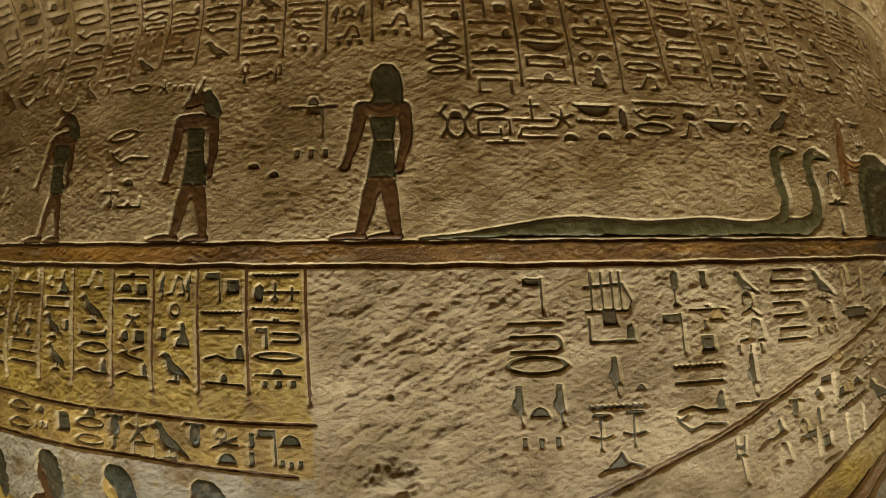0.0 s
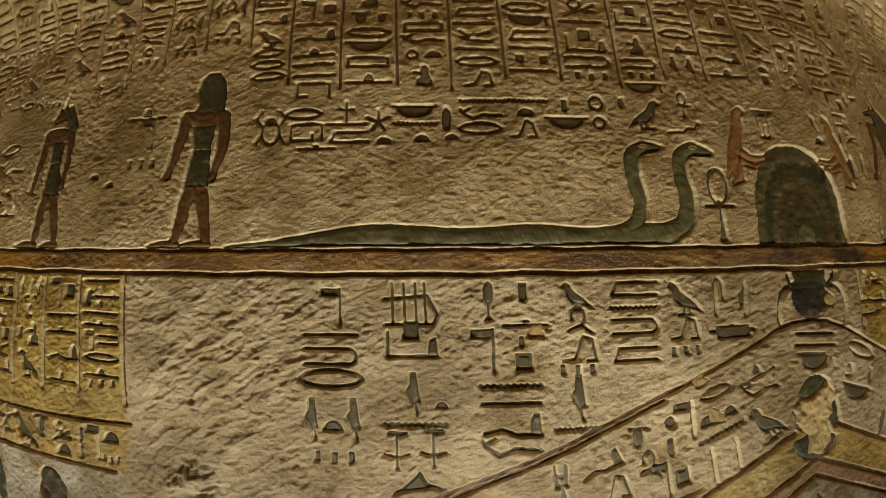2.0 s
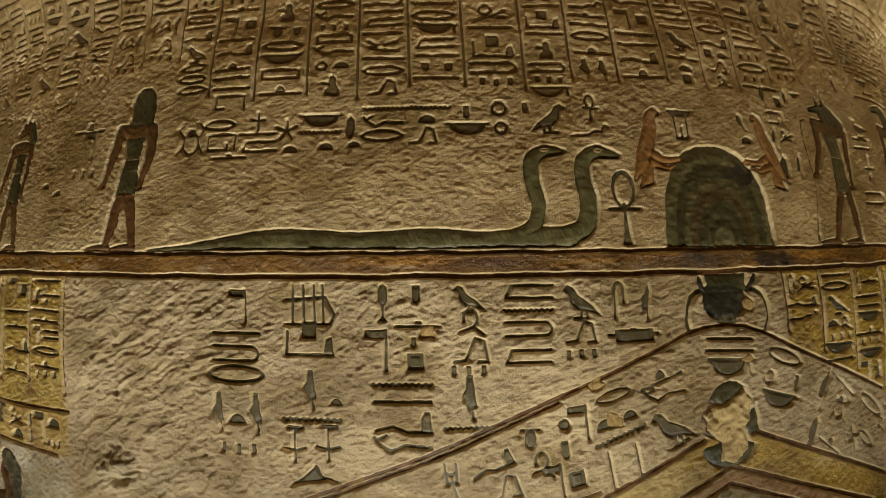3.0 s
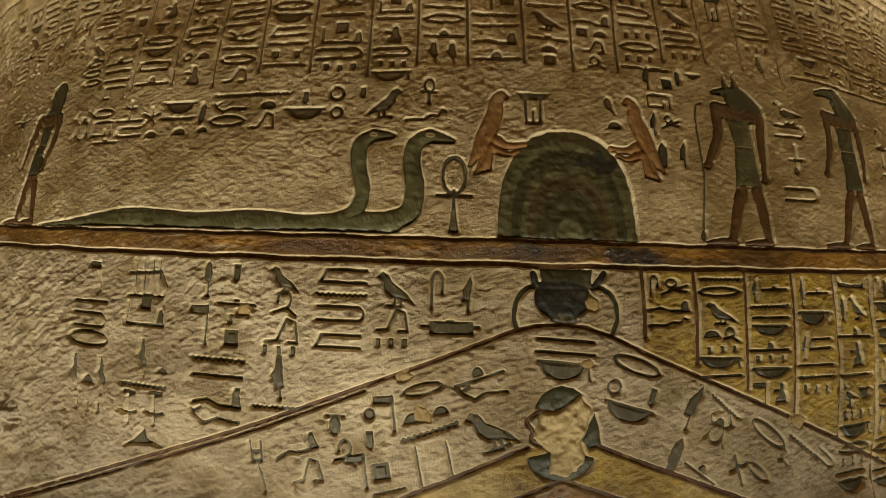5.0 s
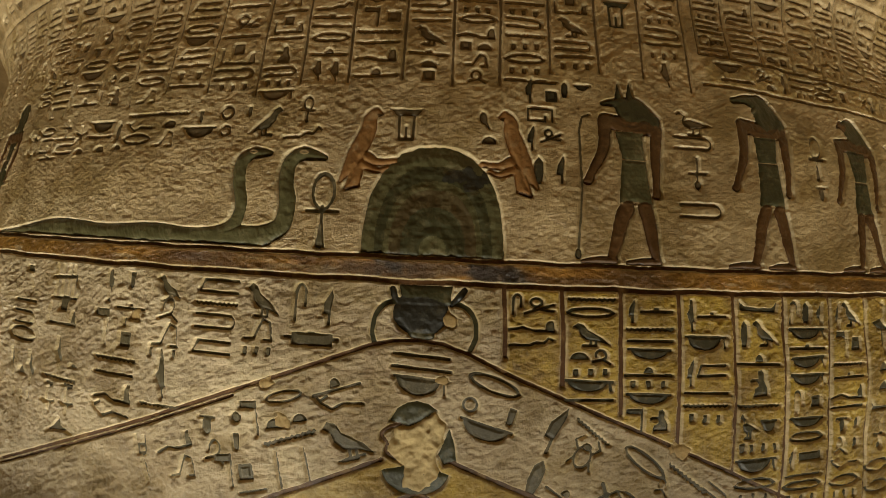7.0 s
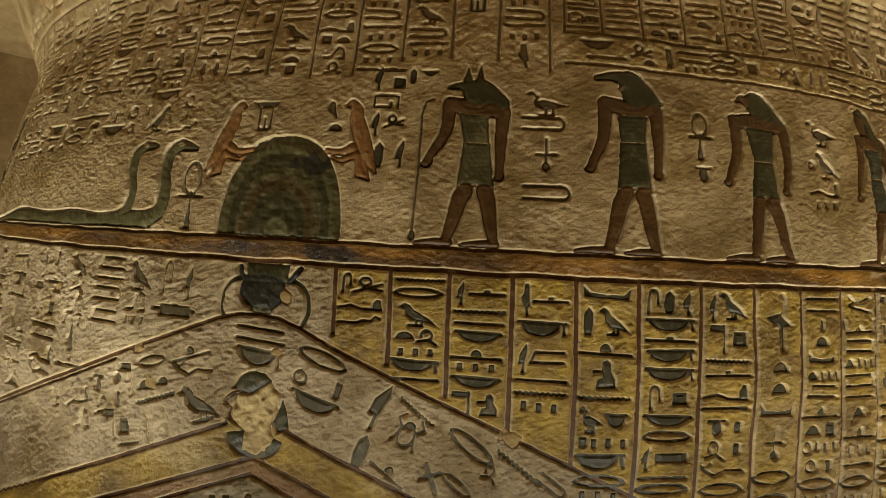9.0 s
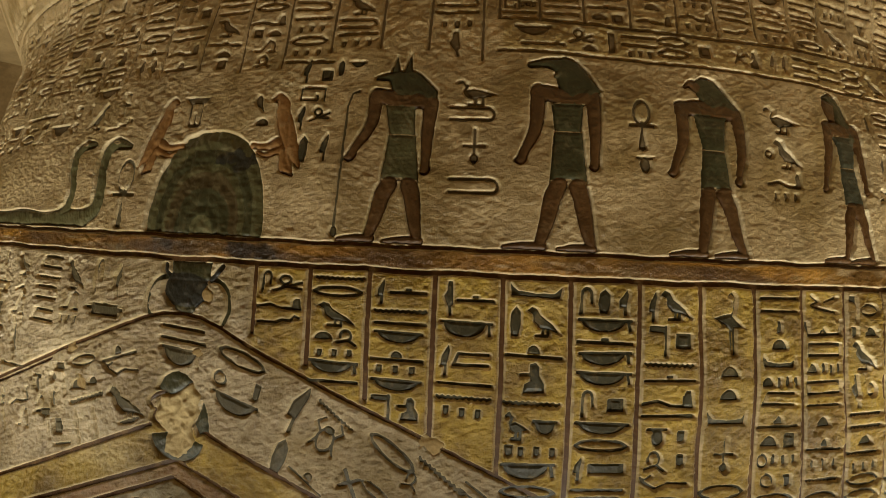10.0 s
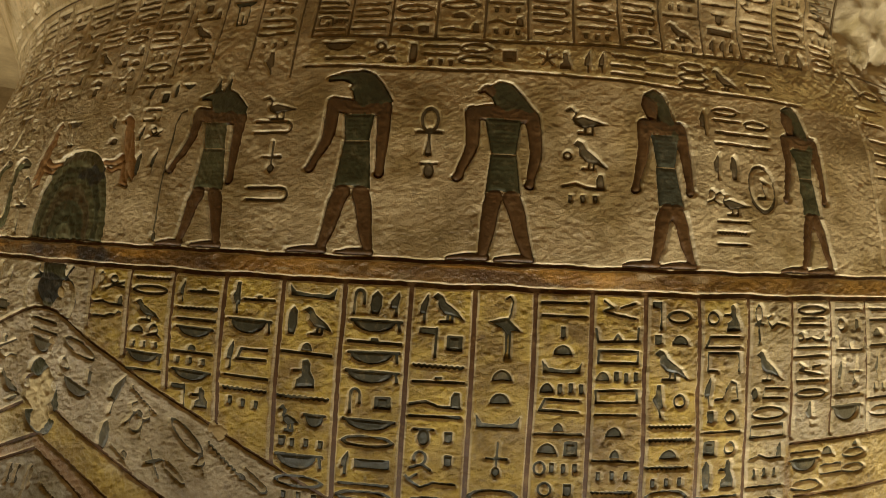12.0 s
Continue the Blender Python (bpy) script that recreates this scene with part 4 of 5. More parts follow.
strip("arm", [p[:2] for p in flow([(2.306, 1.540), (2.350, 1.532), (2.386, 1.494), (2.396, 1.43), (2.376, 1.376)])], 0.0080, M_GREEN, arms, 0.014)

# ---- the broken figure at the head of the gable ----


def breast_gap(ps, pv):
    return np.maximum(np.hypot((ps - 2.195) / 1.22, pv - 0.955) - 0.102, pv - 0.965 + 0.25 * np.abs(ps - 2.195))


carved_shape("broken_bust", [fill_piece(0, [(2.100, 1.115), (2.125, 1.158), (2.160, 1.180), (2.195, 1.188), (2.235, 1.180), (2.268, 1.160), (2.225, 1.125), (2.17, 1.095)]),
                             fill_piece(0, [(2.314, 1.095), (2.295, 1.045), (2.276, 1.003), (2.298, 0.968), (2.340, 0.985), (2.333, 1.040)]), (0, breast_gap),
                             stroke_piece(1, [(2.135, 1.102, 0.006), (2.098, 1.090, 0.006), (2.070, 1.064, 0.007), (2.092, 1.034, 0.006), (2.088, 1.005, 0.008), (2.12, 0.985, 0.008), (2.165, 0.970, 0.006)]),
                             (2.05, 2.35, 0.83, 1.20)], [M_GREEN, M_SKIN], "grey-green carved shape with most of its face broken away", "relief shape", deep=0.016, swell=0.008, reach=0.03)


def loss_gap(ps, pv):
    rag = 0.012 * lattice(ps, pv, 0.05, 0.05, 44) + 0.008 * lattice(ps, pv, 0.02, 0.02, 45)
    body_of = fill_gap(ps, pv, [(2.105, 1.085), (2.165, 1.095), (2.215, 1.120), (2.262, 1.152), (2.300, 1.110), (2.290, 1.040), (2.268, 1.000), (2.290, 0.945), (2.262, 0.885), (2.195, 0.868), (2.155, 0.885), (2.150, 0.955), (2.110, 0.995), (2.105, 1.035)])
    return body_of + rag


carved_shape("plaster_loss", [(0, loss_gap), (2.05, 2.36, 0.82, 1.21)], [M_CREAM], "rough pale patch of bare plaster where paint fell", "plaster patch", deep=0.016, swell=0.0145, reach=0.014,
             wave=lambda ps, pv: 0.006 * lattice(ps, pv, 0.03, 0.025, 46) + 0.003 * lattice(ps, pv, 0.012, 0.010, 55))

# ---- slanting double lines of the gable ----
gable = thing("gable_lines", "red-brown incised gable lines framing the pale triangle", "gable border")
strip("outer_slope", [(-0.4, 0.44), (0.51, 0.787), (1.108, 1.014), (1.52, 1.181), (1.82, 1.30), (2.01, 1.375), (2.10, 1.398), (2.19, 1.404), (2.28, 1.396), (2.38, 1.362), (2.52, 1.298), (3.04, 1.089), (3.39, 0.942), (3.61, 0.843), (4.3, 0.55)], 0.0060, M_LINE, gable, 0.012)
strip("second_line", [(-0.4, 0.42), (0.51, 0.768), (1.108, 0.995), (1.50, 1.153)], 0.0045, M_LINE, gable, 0.012)
strip("inner_slope", [(0.6, 0.345), (1.3, 0.645), (1.46, 0.712), (2.075, 0.975)], 0.007, M_LINE, gable, 0.011)
strip("inner_slope", [(2.31, 0.985), (2.90, 0.765), (3.3, 0.61)], 0.007, M_LINE, gable, 0.011)
strip("inner_border", [(0.8, 0.30), (1.3, 0.50), (1.46, 0.565), (2.20, 0.86), (2.95, 0.61)], 0.007, M_LINE, gable, 0.011)
strip("inner_border", [(1.0, 0.315), (1.3, 0.435), (1.46, 0.50), (2.19, 0.795), (2.95, 0.54)], 0.006, M_LINE, gable, 0.011)

# ---- inscriptions ----


def column(s0, s1, v0, v1, rows, material, label, group, upward=False, fill=0.80, deep=0.0122, more=()):
    """One column of signs. rows: words of signs side by side joined by +, spread from v0 down to v1 (upward: packed from v0 up)."""
    holder = thing("text_column", label, "inscription", group)
    wide, mid = (s1 - s0) * fill, (s0 + s1) / 2
    rows = [r.split("+") for r in rows]

    def tall(row):
        return max(SIGNS[k][1] * wide * (0.92 if len(row) > 1 else 1.0) for k in row) * (0.80 if upward else 1.0)

    heights = [tall(r) for r in rows]
    gap = 0.13 * wide if upward else (abs(v0 - v1) - sum(heights)) / max(len(rows) - 1, 1)
    squeeze = 1.0
    if not upward and gap < 0.10 * wide:
        gap = 0.10 * wide
        squeeze = (abs(v0 - v1) - gap * (len(rows) - 1)) / sum(heights)
    v = v0
    for n, (row, h) in enumerate(list(zip(rows, heights)) + [(m.split("+"), 0) for m in more]):
        h = (h or tall(row)) * squeeze
        if upward and v + h > v1:
            break
        mv = v + h / 2 if upward else v - h / 2
        widths = [SIGNS[k][0] * wide * (1.0 if len(row) == 1 else min(0.95, 0.86 / sum(SIGNS[q][0] for q in row))) for k in row]
        if len(row) > 1:
            widths = [max(w, 0.03) for w in widths]
        room = wide - sum(widths)
        x = s0 + (s1 - s0 - wide) / 2 + (room / 2 if len(row) == 1 else room / (2 * len(row)))
        for k, w in zip(row, widths):
            sh = min(h, SIGNS[k][1] * wide * squeeze * (0.80 if upward else 1.0))
            jog = random.uniform(-0.004, 0.004)
            sign(k, x + w / 2 + jog, mv + random.uniform(-0.003, 0.003), wide, holder, material, w=w * random.uniform(0.92, 1.0), h=sh, turn=random.uniform(-2.5, 2.5) if not SIGNS[k][1] < 0.3 else random.uniform(-1.2, 1.2), half=max(0.0036, 0.0255 * wide), deep=deep)
            x += w + room / max(len(row), 1)
        v = v + h + gap if upward else v - h - gap
    return holder


def ruled(name, label, lines, half, material, deep=0.010):
    holder = thing(name, label, "ruled lines")
    for a, b in lines:
        lean = random.uniform(-0.004, 0.004)
        strip("rule", [a, ((a[0] + b[0]) / 2 + lean, (a[1] + b[1]) / 2), b], half, material, holder, deep)
    return holder


def placed(name, label, items, material, category="inscription", deep=0.0122):
    """Signs set singly. items: (kind, s, v, size, turn)."""
    holder = thing(name, label, category)
    for kind, s, v, size, turn in items:
        sign(kind, s, v, size, holder, material, turn=turn, deep=deep)
    return holder


# yellow panel under the walking figures
EDGES = [2.490, 2.700, 2.919, 3.148, 3.381, 3.616, 3.858, 4.085, 4.301, 4.507, 4.707, 4.913, 5.118, 5.320, 5.524, 5.737, 5.95]
FEET = [1.36, 1.265, 1.165, 1.045, 0.945] + [0.45] * 8 + [1.09] * 4
WORDS = [
    (1.40, "crook+twist arm snake"),
    (1.21, "water lens bird loaf+wick three bowl_handle bar"),
    (1.105, "reed+bolt water bar bowl knob three bowl flag+seated"),
    (1.13, "standing+bolt bowl_handle reed+hook bar water three"),
    (0.935, "horns leaf+bird knob seated water goose+bowl tick+three bowl_handle"),
    (0.90, "crook+leaf+reed bowl_handle bolt bowl_handle bowl_handle crook+square bowl lens reed+slab bar"),
    (0.90, "reed+bird flag+square water bolt arm bar jar+tick wick+tick viper"),
    (0.87, "stork loaf loaf horns tall_cross lens"),
    (0.90, "bar bar tick loaf horns loaf+three hook knob loaf+square ring+three ring+tick"),
    (0.90, "split arms_up pool loaf+three pool bar loaf knob three water"),
    (0.88, "flag+lens tick+loaf bird standing+ring water water loaf water three lens"),
    (0.88, "ring+seated hook house reed+legs tick+ring bar square+ring leaf+seated bar"),
    (0.90, "ankh+viper bird disc+hook lens pool arm three bar"),
    (1.13, "lens hook ring+arm bar bar split water lens standing"),
    (1.13, "bar ring+tick arms_up reed+tall_cross bar bowl_handle"),
    (1.13, "water bar loaf+tick bar reed+leaf three bar lens"),
]
for k, (foot, words) in enumerate(WORDS):
    pale = k > 12
    column(EDGES[k], EDGES[k + 1], 1.583, foot, words.split(), M_GREY if pale else M_DARK,
           "column of carved signs on pale worn plaster" if pale else "column of dark carved signs on yellow ochre ground", "columns of the yellow panel", more=() if k < 4 or pale else ("lens", "three", "bar", "bowl"))
ruled("column_rules", "red-brown upright lines dividing the yellow text panel", [((s, 1.606), (s + 0.01, f)) for s, f in zip(EDGES, FEET)], 0.0078, M_LINE, 0.011)
placed("lower_band_text", "dark carved signs on a low yellow band", [("bowl", 5.41, 0.975, 0.16, 0), ("bar", 5.41, 1.025, 0.15, 0), ("lens", 5.42, 0.90, 0.15, 0), ("loaf", 5.53, 1.02, 0.15, 0), ("pool", 5.55, 0.95, 0.13, 0), ("lens", 5.68, 1.0, 0.13, 0), ("lens", 5.68, 0.94, 0.13, 0), ("loaf", 5.68, 1.04, 0.1, 0)], M_DARK)
ruled("lower_band_rules", "incised lines bounding the low yellow band", [((5.33, 1.062), (6.1, 1.072)), ((5.36, 0.865), (6.1, 0.862))], 0.005, M_LINE)

# yellow panel at the other end, its lettered band, and the figures under it
EDGES_L = [-2.42, -2.19, -1.968, -1.734, -1.529, -1.316, -1.121, -0.919, -0.720, -0.491]
WORDS_L = ["lens bar bowl arm", "bar snake lens bowl pool", "arms_up bar reed+tall_cross pool bar", "ring+seated pool bird+tick bird", "legs bird horns lens arm", "bolt loaf+square water star disc+square split arm",
           "reed+legs+reed ring tick+seated bird", "flag+square water bolt arm knob", "water leaf+tall_cross+cross water bolt flag+loop lens knob three"]
FEET_L = [1.13, 1.13, 1.115, 1.135, 1.13, 1.145, 1.145, 1.15, 1.155, 1.12]
for k, words in enumerate(WORDS_L):
    column(EDGES_L[k], EDGES_L[k + 1], 1.588, 1.178, words.split(), M_DARK, "column of dark carved signs on tan yellow ground", "columns of the tan panel")
ruled("panel_rules", "brown upright lines dividing the tan text panel", [((s, 1.608), (s - 0.003, f)) for s, f in zip(EDGES_L, FEET_L)], 0.0058, M_LINE)
placed("yellow_band_text", "dark carved signs on a bright yellow band", [
    ("lens", -1.881, 1.005, 0.14, 0), ("lens", -1.887, 0.930, 0.14, 0), ("loaf", -1.731, 1.010, 0.13, 0), ("three", -1.728, 0.946, 0.12, 0), ("square", -1.585, 0.980, 0.22, 0), ("loaf", -1.435, 1.032, 0.12, 0),
    ("lens", -1.441, 0.988, 0.14, 0), ("lens", -1.446, 0.922, 0.14, 0), ("jar", -1.320, 0.995, 0.20, 0), ("tick", -1.326, 0.925, 0.17, 0), ("star", -1.211, 0.985, 0.22, 0), ("house", -1.185, 0.912, 0.12, 0),
    ("bird", -1.062, 0.960, 0.20, 0), ("jar", -0.950, 0.995, 0.21, 0), ("twist", -0.829, 0.985, 0.14, 0), ("loaf", -0.823, 0.912, 0.18, 0), ("tick", -0.722, 0.985, 0.20, 0), ("tick", -0.727, 0.916, 0.20, 0),
    ("flag", -0.656, 0.965, 0.17, 0), ("loaf", -0.575, 0.989, 0.17, 0), ("three", -0.576, 0.905, 0.11, 0)], M_DARK)
ruled("yellow_band_rules", "dark incised lines above and below the yellow band", [((-3.2, 1.062), (-2.0, 1.056)), ((-2.0, 1.056), (-1.2, 1.046)), ((-1.2, 1.046), (-0.48, 1.046)), ((-3.2, 0.89), (-2.0, 0.882)), ((-2.0, 0.882), (-1.3, 0.885)), ((-1.3, 0.885), (-0.555, 0.862))], 0.0055, M_LINE, 0.011)


def bust(s, top, wig, face, label):
    """A standing shape of the lower frieze, of which the upper part shows."""
    def at(points):
        return [(s + 1.3 * x, top + 1.3 * y, 1.3 * r) for x, y, r in points]
    pieces = [stroke_piece(0, at([(-0.012, -0.036, 0.033), (0.022, -0.05, 0.040), (0.038, -0.10, 0.038), (0.046, -0.165, 0.024)])),
              stroke_piece(1, at([(-0.030, -0.055, 0.016), (-0.036, -0.078, 0.018), (-0.020, -0.105, 0.020), (-0.004, -0.14, 0.022)])),
              stroke_piece(2, at([(-0.070, -0.185, 0.026), (0.0, -0.175, 0.03), (0.085, -0.185, 0.026)])),
              stroke_piece(2, at([(0.0, -0.20, 0.058), (0.0, -0.33, 0.04)])),
              stroke_piece(2, at([(-0.085, -0.19, 0.02), (-0.10, -0.33, 0.015)])),
              stroke_piece(2, at([(0.098, -0.19, 0.02), (0.105, -0.33, 0.015)])),
              (s - 0.2, s + 0.2, top - 0.46, top + 0.015)]
    return carved_shape("painted_bust", pieces, [wig, face, M_SKIN if face is not M_GOLD else M_GOLD], label, "relief figure", "figures of the lower frieze", deep=0.012, swell=0.009, reach=0.02)


bust(-2.10, 0.80, M_DARK, M_GOLD, "carved figure with dark wig and yellow body on white")
bust(-1.715, 0.848, M_DARK, M_SKIN, "carved figure with dark wig and brown body on white")
bust(-1.33, 0.842, M_BLUE, M_GOLD, "carved figure with blue wig and yellow face on white")
bust(-0.93, 0.826, M_DARK, M_SKIN, "carved figure with black wig low on the white frieze")

# pale middle ground: signs without ruled columns
MIDDLE = [
    [("flag", 0.335, 1.500, 0.18, 0), ("bar", 0.323, 1.403, 0.19, 0), ("loop", 0.322, 1.330, 0.19, 0), ("lens", 0.321, 1.255, 0.22, 0), ("standing", 0.247, 1.116, 0.17, 0), ("standing", 0.394, 1.117, 0.18, 0), ("loaf", 0.321, 1.090, 0.17, 0), ("three", 0.321, 0.983, 0.19, 0)],
    [("grid", 0.608, 1.510, 0.19, 0), ("tray", 0.606, 1.390, 0.19, 0), ("standing", 0.605, 1.209, 0.17, 0), ("loaf", 0.700, 1.165, 0.10, 0), ("water", 0.607, 1.099, 0.21, 0), ("palm", 0.539, 1.010, 0.17, 0), ("palm", 0.665, 1.018, 0.17, 0), ("mound", 0.613, 0.897, 0.20, 0)],
    [("spindle", 0.877, 1.520, 0.17, 0), ("tick", 0.999, 1.545, 0.26, 0), ("bolt", 1.005, 1.436, 0.16, 0), ("disc", 1.03, 1.41, 0.13, 0), ("flag", 0.861, 1.350, 0.20, 0), ("tick", 0.985, 1.376, 0.14, 0), ("square", 0.990, 1.308, 0.18, 0), ("water", 0.941, 1.227, 0.21, 0), ("bar", 0.939, 1.168, 0.20, 0), ("arm", 0.942, 1.094, 0.20, 0), ("viper", 0.933, 1.017, 0.20, 0)],
    [("bird", 1.190, 1.529, 0.14, 0), ("wick", 1.196, 1.448, 0.20, 0), ("legs", 1.192, 1.349, 0.19, 0), ("three", 1.179, 1.277, 0.17, 0), ("standing", 1.179, 1.182, 0.19, 0), ("water", 1.170, 1.074, 0.17, 0)],
    [("hook", 1.410, 1.552, 0.19, 0), ("water", 1.405, 1.484, 0.18, 0), ("loop", 1.402, 1.418, 0.18, 0), ("hook", 1.397, 1.321, 0.18, 0)],
    [("bird", 1.602, 1.512, 0.17, 0), ("legs", 1.595, 1.405, 0.17, 0), ("three", 1.590, 1.326, 0.15, 0)],
    [("crook", 1.748, 1.515, 0.18, 0), ("reed", 1.855, 1.505, 0.18, 0), ("bolt", 1.796, 1.392, 0.20, 0), ("slab", 1.80, 1.383, 0.17, 0)],
]
for items in MIDDLE:
    placed("loose_text", "dark carved signs on rough cream plaster", items, M_GREY, deep=0.0128)

# signs inside the gable, following its slopes
placed("gable_text", "carved signs with grey-green paint inside the pale gable", [
    ("bar", 2.204, 1.349, 0.20, -3), ("bar", 2.205, 1.304, 0.21, -3), ("bowl_handle", 2.202, 1.240, 0.19, -3), ("lens", 2.468, 1.262, 0.19, -20), ("ring", 2.383, 1.190, 0.17, 0), ("tick", 2.530, 1.149, 0.24, -15), ("bowl", 2.436, 1.090, 0.20, -16),
    ("knob", 1.893, 1.233, 0.18, 19), ("lens", 1.703, 1.170, 0.14, 15), ("viper", 1.917, 1.161, 0.17, 8), ("flag", 1.578, 1.077, 0.18, 6), ("disc", 1.516, 1.074, 0.14, 0), ("loaf", 1.670, 1.067, 0.16, 10), ("loaf", 1.767, 1.098, 0.13, 10),
    ("water", 1.731, 1.021, 0.20, 20), ("bird", 1.946, 1.034, 0.21, 16), ("bar", 1.965, 0.970, 0.10, 20)], M_GREY)
placed("gable_text", "thin carved signs low inside the pale gable", [
    ("tongs", 1.106, 0.860, 0.20, 0), ("arm", 1.249, 0.943, 0.16, 20), ("wick", 1.432, 0.938, 0.18, 0), ("legs", 1.294, 0.863, 0.17, 10), ("jar", 1.391, 1.033, 0.17, 0), ("flag", 1.481, 0.871, 0.17, 8), ("square", 1.560, 0.876, 0.18, 10),
    ("tick", 1.519, 0.981, 0.24, 8), ("bar", 1.691, 0.900, 0.14, 101), ("bar", 1.798, 0.933, 0.12, 103), ("bar", 1.591, 0.809, 0.11, 15)], M_GREY)
placed("gable_text", "grey-green carved signs along the falling slope", [
    ("reed", 2.687, 1.114, 0.25, -22), ("leaf", 2.629, 0.937, 0.20, -20), ("water", 2.830, 1.103, 0.15, -38), ("scarab", 2.799, 1.025, 0.17, -25), ("lens", 3.034, 0.992, 0.19, -36), ("knob", 2.741, 0.880, 0.15, -35), ("cross", 2.894, 0.868, 0.26, 20), ("lens", 2.987, 0.853, 0.13, -38), ("water", 3.207, 0.928, 0.19, -36), ("wick", 3.105, 0.904, 0.12, -20), ("loop", 3.330, 0.869, 0.12, -36)], M_GREY)
placed("gable_text", "pale carved strokes under the inner gable", [("tick", 2.04, 0.655, 0.30, 10), ("tick", 2.10, 0.665, 0.30, 10), ("crook", 2.20, 0.66, 0.17, 10), ("water", 2.36, 0.65, 0.16, -15), ("lens", 2.5, 0.58, 0.14, -18), ("ring", 1.95, 0.60, 0.14, 0)], M_GREY)

# labels beside the figures
placed("label_text", "two rows of carved signs above the serpent", [
    ("scarab", 0.092, 2.160, 0.20, 0), ("lens", 0.224, 2.214, 0.14, 0), ("shelter", 0.236, 2.140, 0.15, 0), ("bolt", 0.275, 2.078, 0.14, 0), ("cross", 0.389, 2.222, 0.18, 0), ("bar", 0.390, 2.170, 0.15, 0), ("hook", 0.400, 2.118, 0.16, 0),
    ("star", 0.509, 2.180, 0.19, 0), ("loaf", 0.53, 2.10, 0.13, 0), ("bowl", 0.645, 2.218, 0.17, 0), ("water", 0.646, 2.168, 0.16, 0), ("loaf", 0.67, 2.11, 0.13, 0), ("leaf", 0.764, 2.190, 0.14, 0), ("loaf", 0.78, 2.115, 0.11, 0),
    ("water", 0.905, 2.260, 0.17, 0), ("water", 1.070, 2.262, 0.17, 0), ("viper", 0.893, 2.204, 0.15, 0), ("loaf", 1.063, 2.216, 0.15, 0), ("lens", 0.888, 2.148, 0.16, 0), ("legs", 1.050, 2.148, 0.15, 0),
    ("tick", 1.216, 2.245, 0.20, 0), ("ring", 1.344, 2.258, 0.19, 0), ("bowl", 1.218, 2.172, 0.17, 0), ("ring", 1.348, 2.178, 0.16, 0), ("tick", 1.448, 2.262, 0.18, 0), ("ankh", 1.707, 2.262, 0.115, 0), ("snake", 1.697, 2.168, 0.16, 0)], M_FAINT)
bird_label = thing("label_text", "carved standing bird sign with raised head", "inscription")
sign("bird", 1.535, 2.215, 0.17, bird_label, M_GREY, flip=True, turn=0)
big_ankh = thing("label_text", "tall carved looped cross beside the serpent", "inscription")
sign("ankh", 1.805, 1.862, 0.28, big_ankh, M_GREY, w=0.125, h=0.285, half=0.0055)
placed("label_text", "offering stand and small signs above the mound", [("stand", 2.105, 2.212, 0.20, 0), ("plume", 2.405, 2.235, 0.15, 0), ("loaf", 2.425, 2.158, 0.13, 0)], M_FAINT)
placed("label_text", "carved signs behind the hooded heads", [("knob", -0.464, 2.262, 0.18, 0), ("flag", -0.447, 2.172, 0.17, 0), ("three", -0.472, 2.045, 0.18, 0), ("loaf", -0.62, 1.965, 0.10, 0), ("loaf", -0.70, 2.00, 0.10, 0)], M_FAINT)
placed("label_text", "small carved signs between two walking figures", [("lens", -1.339, 2.165, 0.16, 8), ("viper", -1.29, 2.062, 0.20, 0), ("tall_cross", -1.365, 1.915, 0.20, 0), ("loaf", -1.275, 1.955, 0.13, 0), ("arms_up", -1.265, 1.866, 0.13, 0)], M_FAINT)
placed("label_text", "small worn signs at the wall's end", [("bar", -2.083, 2.156, 0.14, 5), ("loaf", -2.044, 2.06, 0.13, 0), ("legs", -2.106, 1.93, 0.16, 0), ("viper", -2.058, 2.430, 0.26, 8), ("bird", -2.30, 2.45, 0.16, 0), ("reed", -1.855, 2.42, 0.14, 0), ("bird", -1.60, 2.40, 0.13, 0)], M_DUST)
placed("label_text", "row of small worn signs under the upper columns", [("ankh", -0.770, 2.413, 0.10, 0), ("snake", -0.693, 2.396, 0.10, 0), ("crook", -0.619, 2.401, 0.11, 0), ("tick", -1.482, 2.400, 0.17, 0), ("bar", -1.390, 2.385, 0.11, 0), ("lens", -1.274, 2.380, 0.11, 0), ("star", -1.149, 2.372, 0.13, 0), ("three", -1.06, 2.362, 0.11, 0)], M_DUST)
placed("label_text", "blackened carved signs before the staff", [
    ("reed", 2.579, 2.380, 0.15, 0), ("bar", 2.645, 2.412, 0.08, 0), ("square", 2.668, 2.356, 0.14, 0), ("leaf", 2.722, 2.389, 0.10, 0), ("bowl", 2.791, 2.400, 0.06, 0), ("shelter", 2.622, 2.274, 0.12, 0), ("reed", 2.586, 2.180, 0.14, 0), ("twist", 2.661, 2.190, 0.10, 0), ("leaf", 2.614, 2.050, 0.15, 0), ("reed", 2.697, 2.057, 0.15, 0)], M_DARK)
placed("label_text", "carved goose and long loops between two figures", [("goose", 3.257, 2.285, 0.16, 0), ("loop", 3.244, 2.198, 0.17, 0), ("tall_cross", 3.257, 2.075, 0.18, 0), ("loop", 3.261, 1.926, 0.18, 0)], M_FAINT)
placed("label_text", "carved looped cross over a small jar", [("ankh", 3.873, 2.190, 0.20, 0), ("jar", 3.882, 2.040, 0.15, 0)], M_FAINT)
